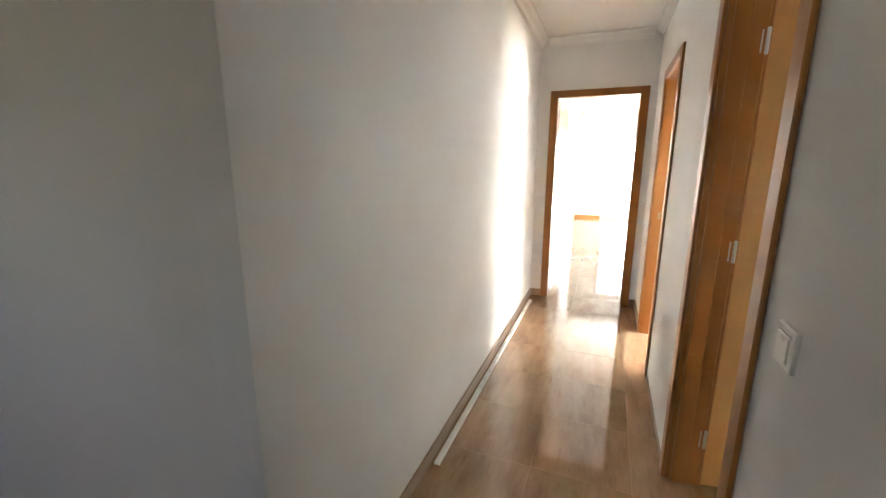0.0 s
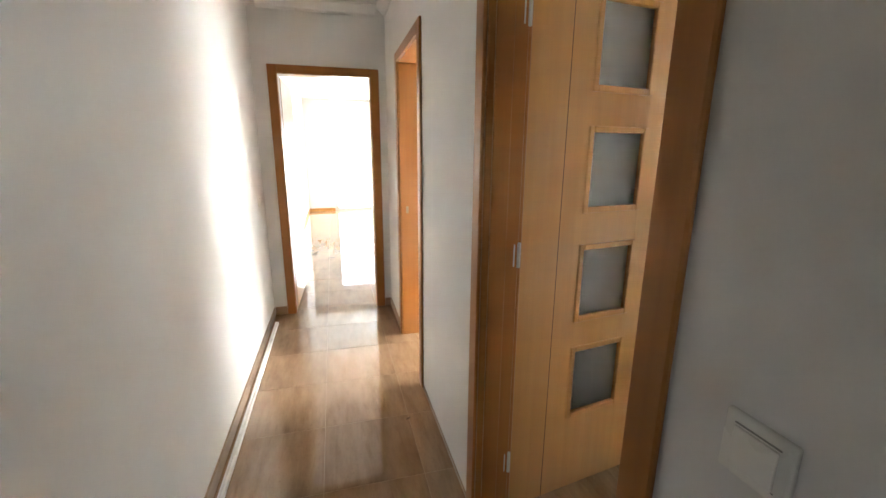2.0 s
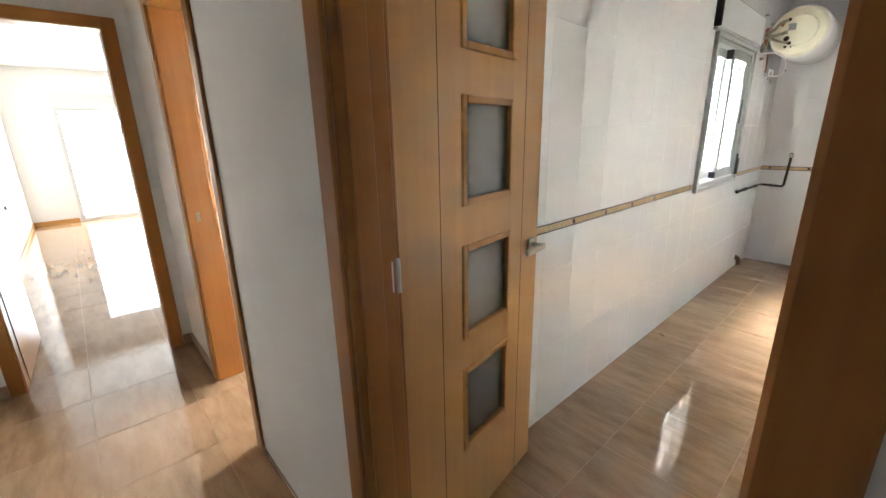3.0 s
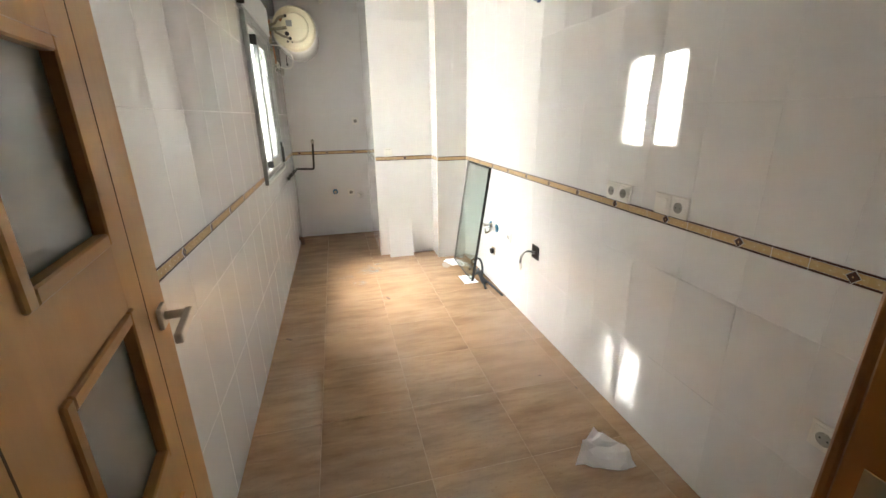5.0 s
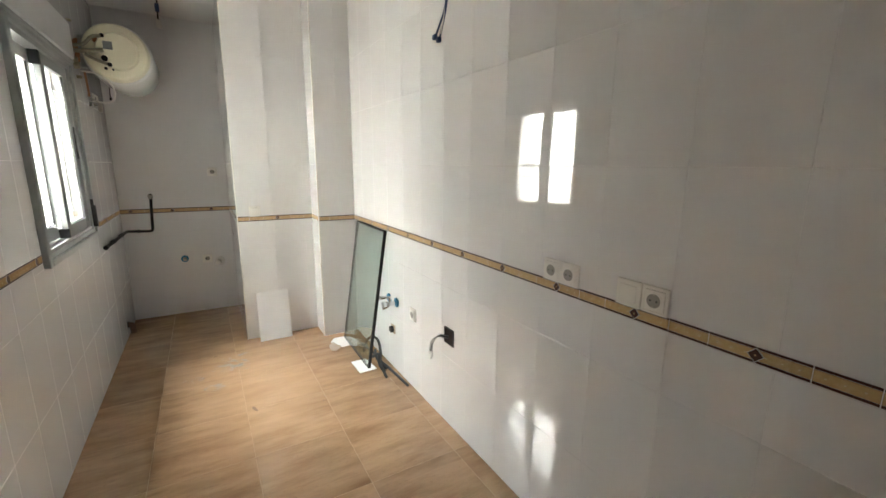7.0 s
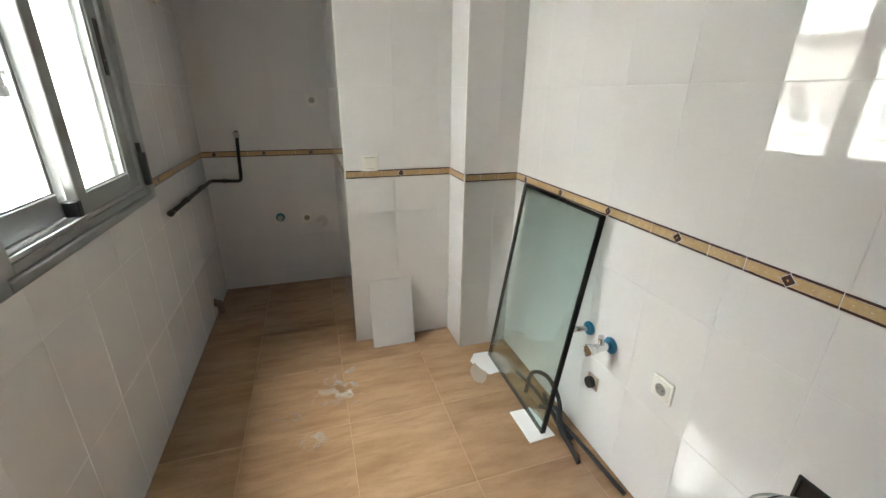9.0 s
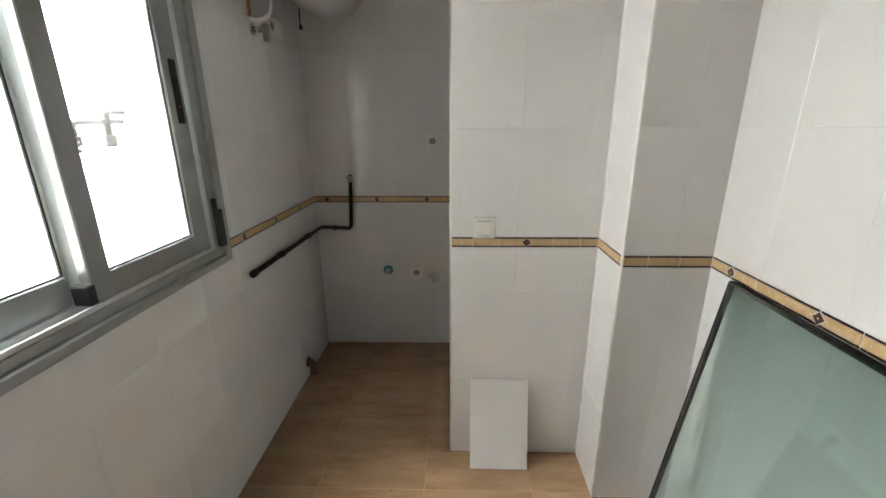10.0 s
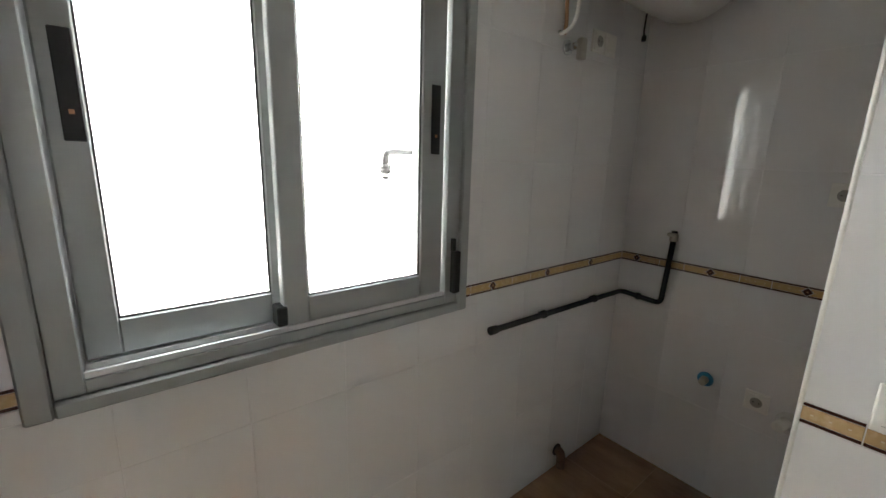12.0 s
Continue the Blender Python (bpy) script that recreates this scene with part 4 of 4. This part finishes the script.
def crumple(outline, lift, seed, t=0.0008):
    """A thin sheet whose inner points are lifted unevenly."""
    r = random.Random(seed)
    bm = plate(outline, 0, t)
    top = [f for f in bm.faces if len(f.verts) == len(outline)]
    bmesh.ops.triangulate(bm, faces=top)
    bmesh.ops.subdivide_edges(bm, edges=bm.edges[:], cuts=2, use_grid_fill=True)
    for v in bm.verts:
        v.co.z += 0.001 + lift * abs(noise.noise(Vector((v.co.x * 17 + seed, v.co.y * 17, 0.3))))
    return bm


solid("paper_sheet", plate([(4.58, 2.085), (4.765, 2.10), (4.765, 2.215), (4.575, 2.212)], 0.0008, 0.004), PAPER, "white card under the glass pane's corner", "paper")
solid("paper_sheet", plate([(5.245, 2.12), (5.25, 2.205), (5.19, 2.25), (5.10, 2.235), (5.05, 2.19), (5.06, 2.12)], 0.0008, 0.004), PAPER, "torn white card under the glass pane", "paper")
scrap = crumple([(5.15, 2.24), (5.06, 2.205), (5.0, 2.235), (4.985, 2.262), (5.02, 2.295), (5.09, 2.29), (5.13, 2.27)], 0.022, 9, 0.002)
bmesh.ops.translate(scrap, vec=(0, 0, 0.0042), verts=scrap.verts)
solid("cardboard_scrap", scrap, CARD, "torn brown cardboard scrap on the floor", "cardboard")
seal = thing("rubber_seals", (4.6, 2.03, 0), "tangled black rubber sealing strips on the floor", "rubber strip")
part("strip", tube(bend([(5.02, 2.04, 0.012), (4.82, 2.03, 0.03), (4.68, 2.045, 0.03), (4.52, 2.01, 0.012), (4.25, 1.995, 0.010)], 0.1, 6), 0.009, 8), RUBBER, seal)
part("strip", tube(bend([(4.78, 2.02, 0.05), (4.66, 2.06, 0.055), (4.56, 2.055, 0.02), (4.42, 2.078, 0.010)], 0.08, 6), 0.010, 8), RUBBER, seal)
part("strip", tube(bend([(4.85, 2.08, 0.015), (4.90, 2.03, 0.11), (4.78, 2.00, 0.15), (4.66, 2.02, 0.10), (4.60, 2.05, 0.03), (4.53, 2.03, 0.012)], 0.07, 6), 0.010, 8), RUBBER, seal)
part("strip", tube(bend([(4.74, 2.06, 0.02), (4.65, 2.03, 0.08), (4.58, 2.07, 0.04), (4.50, 2.06, 0.012)], 0.05, 6), 0.013, 8), RUBBER, seal)
solid("plastic_wrap", crumple([(2.594, 2.346), (2.68, 2.26), (2.756, 2.152), (2.70, 2.12), (2.62, 2.085), (2.523, 2.105), (2.515, 2.16), (2.55, 2.25)], 0.05, 3), MILKY, "crumpled translucent plastic wrap on the floor", "plastic wrap")
flakes = bmesh.new()
for k, (cx, cy, sx, sy) in enumerate(((5.13, 3.02, 0.075, 0.10), (5.17, 2.94, 0.05, 0.06), (5.24, 3.0, 0.06, 0.05), (5.03, 3.22, 0.035, 0.07), (4.86, 3.1, 0.05, 0.06), (5.08, 2.9, 0.04, 0.04), (5.3, 2.9, 0.03, 0.04))):
    merge(flakes, plate(ragged(cx, cy, sx, sy, 14, 0.3, 300 + k), 0.0002 + 0.0001 * k, 0.00025 + 0.0001 * k))
solid("plaster_flakes", flakes, DUST, "smear of white plaster dust on the floor", "dust", "stuff")
for cx, cy, s, a in ((4.47, 2.90, 0.030, 20), (4.003, 3.62, 0.026, 60), (4.36, 2.52, 0.008, 0), (3.2, 2.2, 0.010, 80), (1.36, 4.18, 0.012, 30), (3.05, 2.06, 0.012, 10), (5.35, 3.08, 0.008, 50)):
    o = solid("wood_chip", plate(ragged(0, 0, s, s * 0.3, 7, 0.5, int(cx * 100)), 0, 0.004), CHIP, "small brown chip on the floor", "debris", group="chips on the floor")
    o.matrix_basis = pose(cx, cy, 0.0006, 0, 0, a)


# ---- wall tiles ----
TILES = {}


def tile_mesh(name, w, h, t, mat, bevel):
    key = (name, round(w, 4), round(h, 4))
    if key not in TILES:
        bm = bmesh.new()
        rings = []
        for inset, y in ((0, -t), (bevel * 0.3, -t * 0.35), (bevel, 0)):
            a, b = w / 2 - inset, h / 2 - inset
            rings.append([bm.verts.new((u, y, v)) for u, v in ((-a, -b), (a, -b), (a, b), (-a, b))])
        for lower, upper in zip(rings, rings[1:]):
            for k in range(4):
                bm.faces.new((lower[k], lower[(k + 1) % 4], upper[(k + 1) % 4], upper[k]))
        bm.faces.new(rings[-1])
        bm.faces.new(rings[0][::-1])
        TILES[key] = mesh_of(name, bm, mat)
    return TILES[key]


def lay(name, parent, M, u, z, w, h, mat=TILE, t=0.0014, bevel=0.0014, tilt=0.04, proud=0.0):
    r = random.Random(int(u * 1000) * 7919 + int(z * 1000) + int(M.translation.y * 100))
    ob = new(name, tile_mesh(name, w, h, t, mat, bevel))
    ob.parent = parent
    ob.matrix_basis = PLACES[parent.name].inverted() @ M @ pose(u, proud + 0.0004 * (r.random() - 0.5), z, tilt * (r.random() - 0.5) * 2, 0, tilt * (r.random() - 0.5) * 2)
    return ob


ROWS_Z = (0.0, 0.40, 0.80, 0.988, 1.030, 1.44, 1.84, 2.24, 2.64, 2.68)
JOINT = 0.0012


def clad(parent, M, u0, u1, joint, holes=(), diamond=None):
    """Lays the tiles of a wall u0..u1 in rows, with the border at its height."""
    k0 = math.floor((u0 - joint) / 0.25) + 1
    us = [u0] + [joint + 0.25 * k for k in range(k0, k0 + 60) if u0 + 0.012 < joint + 0.25 * k < u1 - 0.012] + [u1]
    for z0, z1 in zip(ROWS_Z, ROWS_Z[1:]):
        if z0 == 0.988:
            continue
        cells = [(a, b, z0, z1) for a, b in zip(us, us[1:])]
        for hole in holes:
            cells = cut(cells, hole)
        for a, b, c, d in cells:
            if b - a > 0.008 and d - c > 0.008:
                lay("tile", parent, M, (a + b) / 2, (c + d) / 2, b - a - JOINT, d - c - JOINT)
    # the border: beige pieces, brown lines, diamonds
    z0, z1 = 0.989, 1.029
    runs = [(u0, u1)]
    for h0, h1, hz0, hz1 in holes:
        if hz0 < z1 and hz1 > z0:
            runs = [r for a, b in runs for r in ((a, min(b, h0)), (max(a, h1), b)) if r[1] - r[0] > 0.01]
    step = 0.3145
    for a, b in runs:
        k = math.floor((a - diamond) / step) + 1
        ds = [diamond + step * j for j in range(k, k + 40) if a + 0.01 < diamond + step * j < b - 0.01]
        marks = sorted({a, b, *(p for d in [ds[0] - step if ds else a] + ds for p in (d, d + step / 3, d + 2 * step / 3) if a + 0.01 < p < b - 0.01)})
        for p, q in zip(marks, marks[1:]):
            w = q - p - 0.002
            c = (p + q) / 2
            lay("border_tile", parent, M, c, (z0 + z1) / 2, w, 0.0265, BEIGE, tilt=0.05, proud=0.0006)
            lay("border_line", parent, M, c, z1 - 0.0030, w, 0.0064, BROWN, tilt=0.05, proud=0.0004)
            lay("border_line", parent, M, c, z0 + 0.0030, w, 0.0064, BROWN, tilt=0.05, proud=0.0004)
            for dot in (-0.3, 0.0, 0.3) if w > 0.08 else ():
                lay("border_dot", parent, M, c + dot * w, (z0 + z1) / 2, 0.0045, 0.003, DOT, t=0.002, bevel=0.0006, tilt=0, proud=0.0016)
        for d in ds:
            for size, mat, pr, nm in ((0.0268, TILE, 0.0014, "diamond_ground"), (0.0235, BROWN, 0.0024, "diamond"), (0.005, BEIGE, 0.0030, "diamond_heart")):
                ob = lay(nm, parent, M, d, (z0 + z1) / 2, size, size, mat, t=0.003, bevel=0.0006, tilt=0, proud=pr)
                ob.matrix_basis = ob.matrix_basis @ pose(0, 0, 0, 0, 45, 0)


clad(wall_south, basis((0, KY0, 0), (0, 1)), KX0 + 0.002, CX, 2.12, (), 2.096)
clad(wall_north, basis((0, KY1, 0), (0, -1)), -NX, -KX0 - 0.02, -2.58, ((-5.50, -4.47, 0.96, 2.04),), -2.821)
clad(wall_niche, basis((NX, 0, 0), (-1, 0)), NY, KY1, 3.445, (), 2.995)
clad(duct, basis((PX, 0, 0), (-1, 0)), CY, NY - 0.004, 2.575, (), 2.539)
clad(duct, basis((0, NY, 0), (0, 1)), PX + 0.009, NX, 5.81, (), 5.70)
clad(column, basis((CX, 0, 0), (-1, 0)), KY0, CY - 0.004, 2.09, (), 1.945)
clad(column, basis((0, CY, 0), (0, 1)), CX + 0.009, PX, 5.80, (), 5.30)
for x, y in ((CX + 0.004, CY - 0.004), (PX + 0.004, NY - 0.004)):
    solid("corner_trim", rod((x, y, 0), (x, y, KH), 0.0055, seg=10), WHITE, "white plastic corner bead on the tile edge", "trim", "structure")


# ---- floor tiles ----
def pave(x0, x1, y0, y1, jx, jy, joined=None):
    p = 0.4455
    xs = [x0] + [jx + p * k for k in range(-40, 60) if x0 + 0.02 < jx + p * k < x1 - 0.02] + [x1]
    ys = [y0] + [jy + p * k for k in range(-40, 60) if y0 + 0.02 < jy + p * k < y1 - 0.02] + [y1]
    for a, b in zip(xs, xs[1:]):
        for c, d in zip(ys, ys[1:]):
            w, h = b - a - 0.0024, d - c - 0.0024
            if joined is not None:
                box(a + 0.0018, b - 0.0018, c + 0.0018, d - 0.0018, -0.0011, 0.0, bm=joined)
                continue
            key = ("floor_tile", round(w, 4), round(h, 4))
            if key not in TILES:
                TILES[key] = mesh_of("floor_tile", box(-w / 2, w / 2, -h / 2, h / 2, -0.0011, 0.0, 0.0005), FLOOR)
            r = random.Random(int(a * 977) * 31 + int(c * 977))
            ob = new("floor_tile", TILES[key])
            ob.parent = floor
            ob.matrix_basis = PLACES[floor.name].inverted() @ pose((a + b) / 2, (c + d) / 2, -0.0002 * r.random(), 0.02 * (r.random() - 0.5), 0.02 * (r.random() - 0.5), 0)


pave(KX0 - 0.02, NX + 0.01, KY0 - 0.01, KY1 + 0.005, 4.47, 2.052)
pave(hall_west, KX0 - 0.02, south_hall, FAR + 0.12, 0.475, 3.775)
pave(KX0 - 0.02, 3.95, 3.95, FAR, 0.475, 3.775)
rest = bmesh.new()
pave(0.42, 4.1, FAR + 0.12, RY + 0.02, 0.475, 3.775, rest)
ob = part("floor_tiles", rest, FLOOR, floor)
ob["kind"] = "stuff"
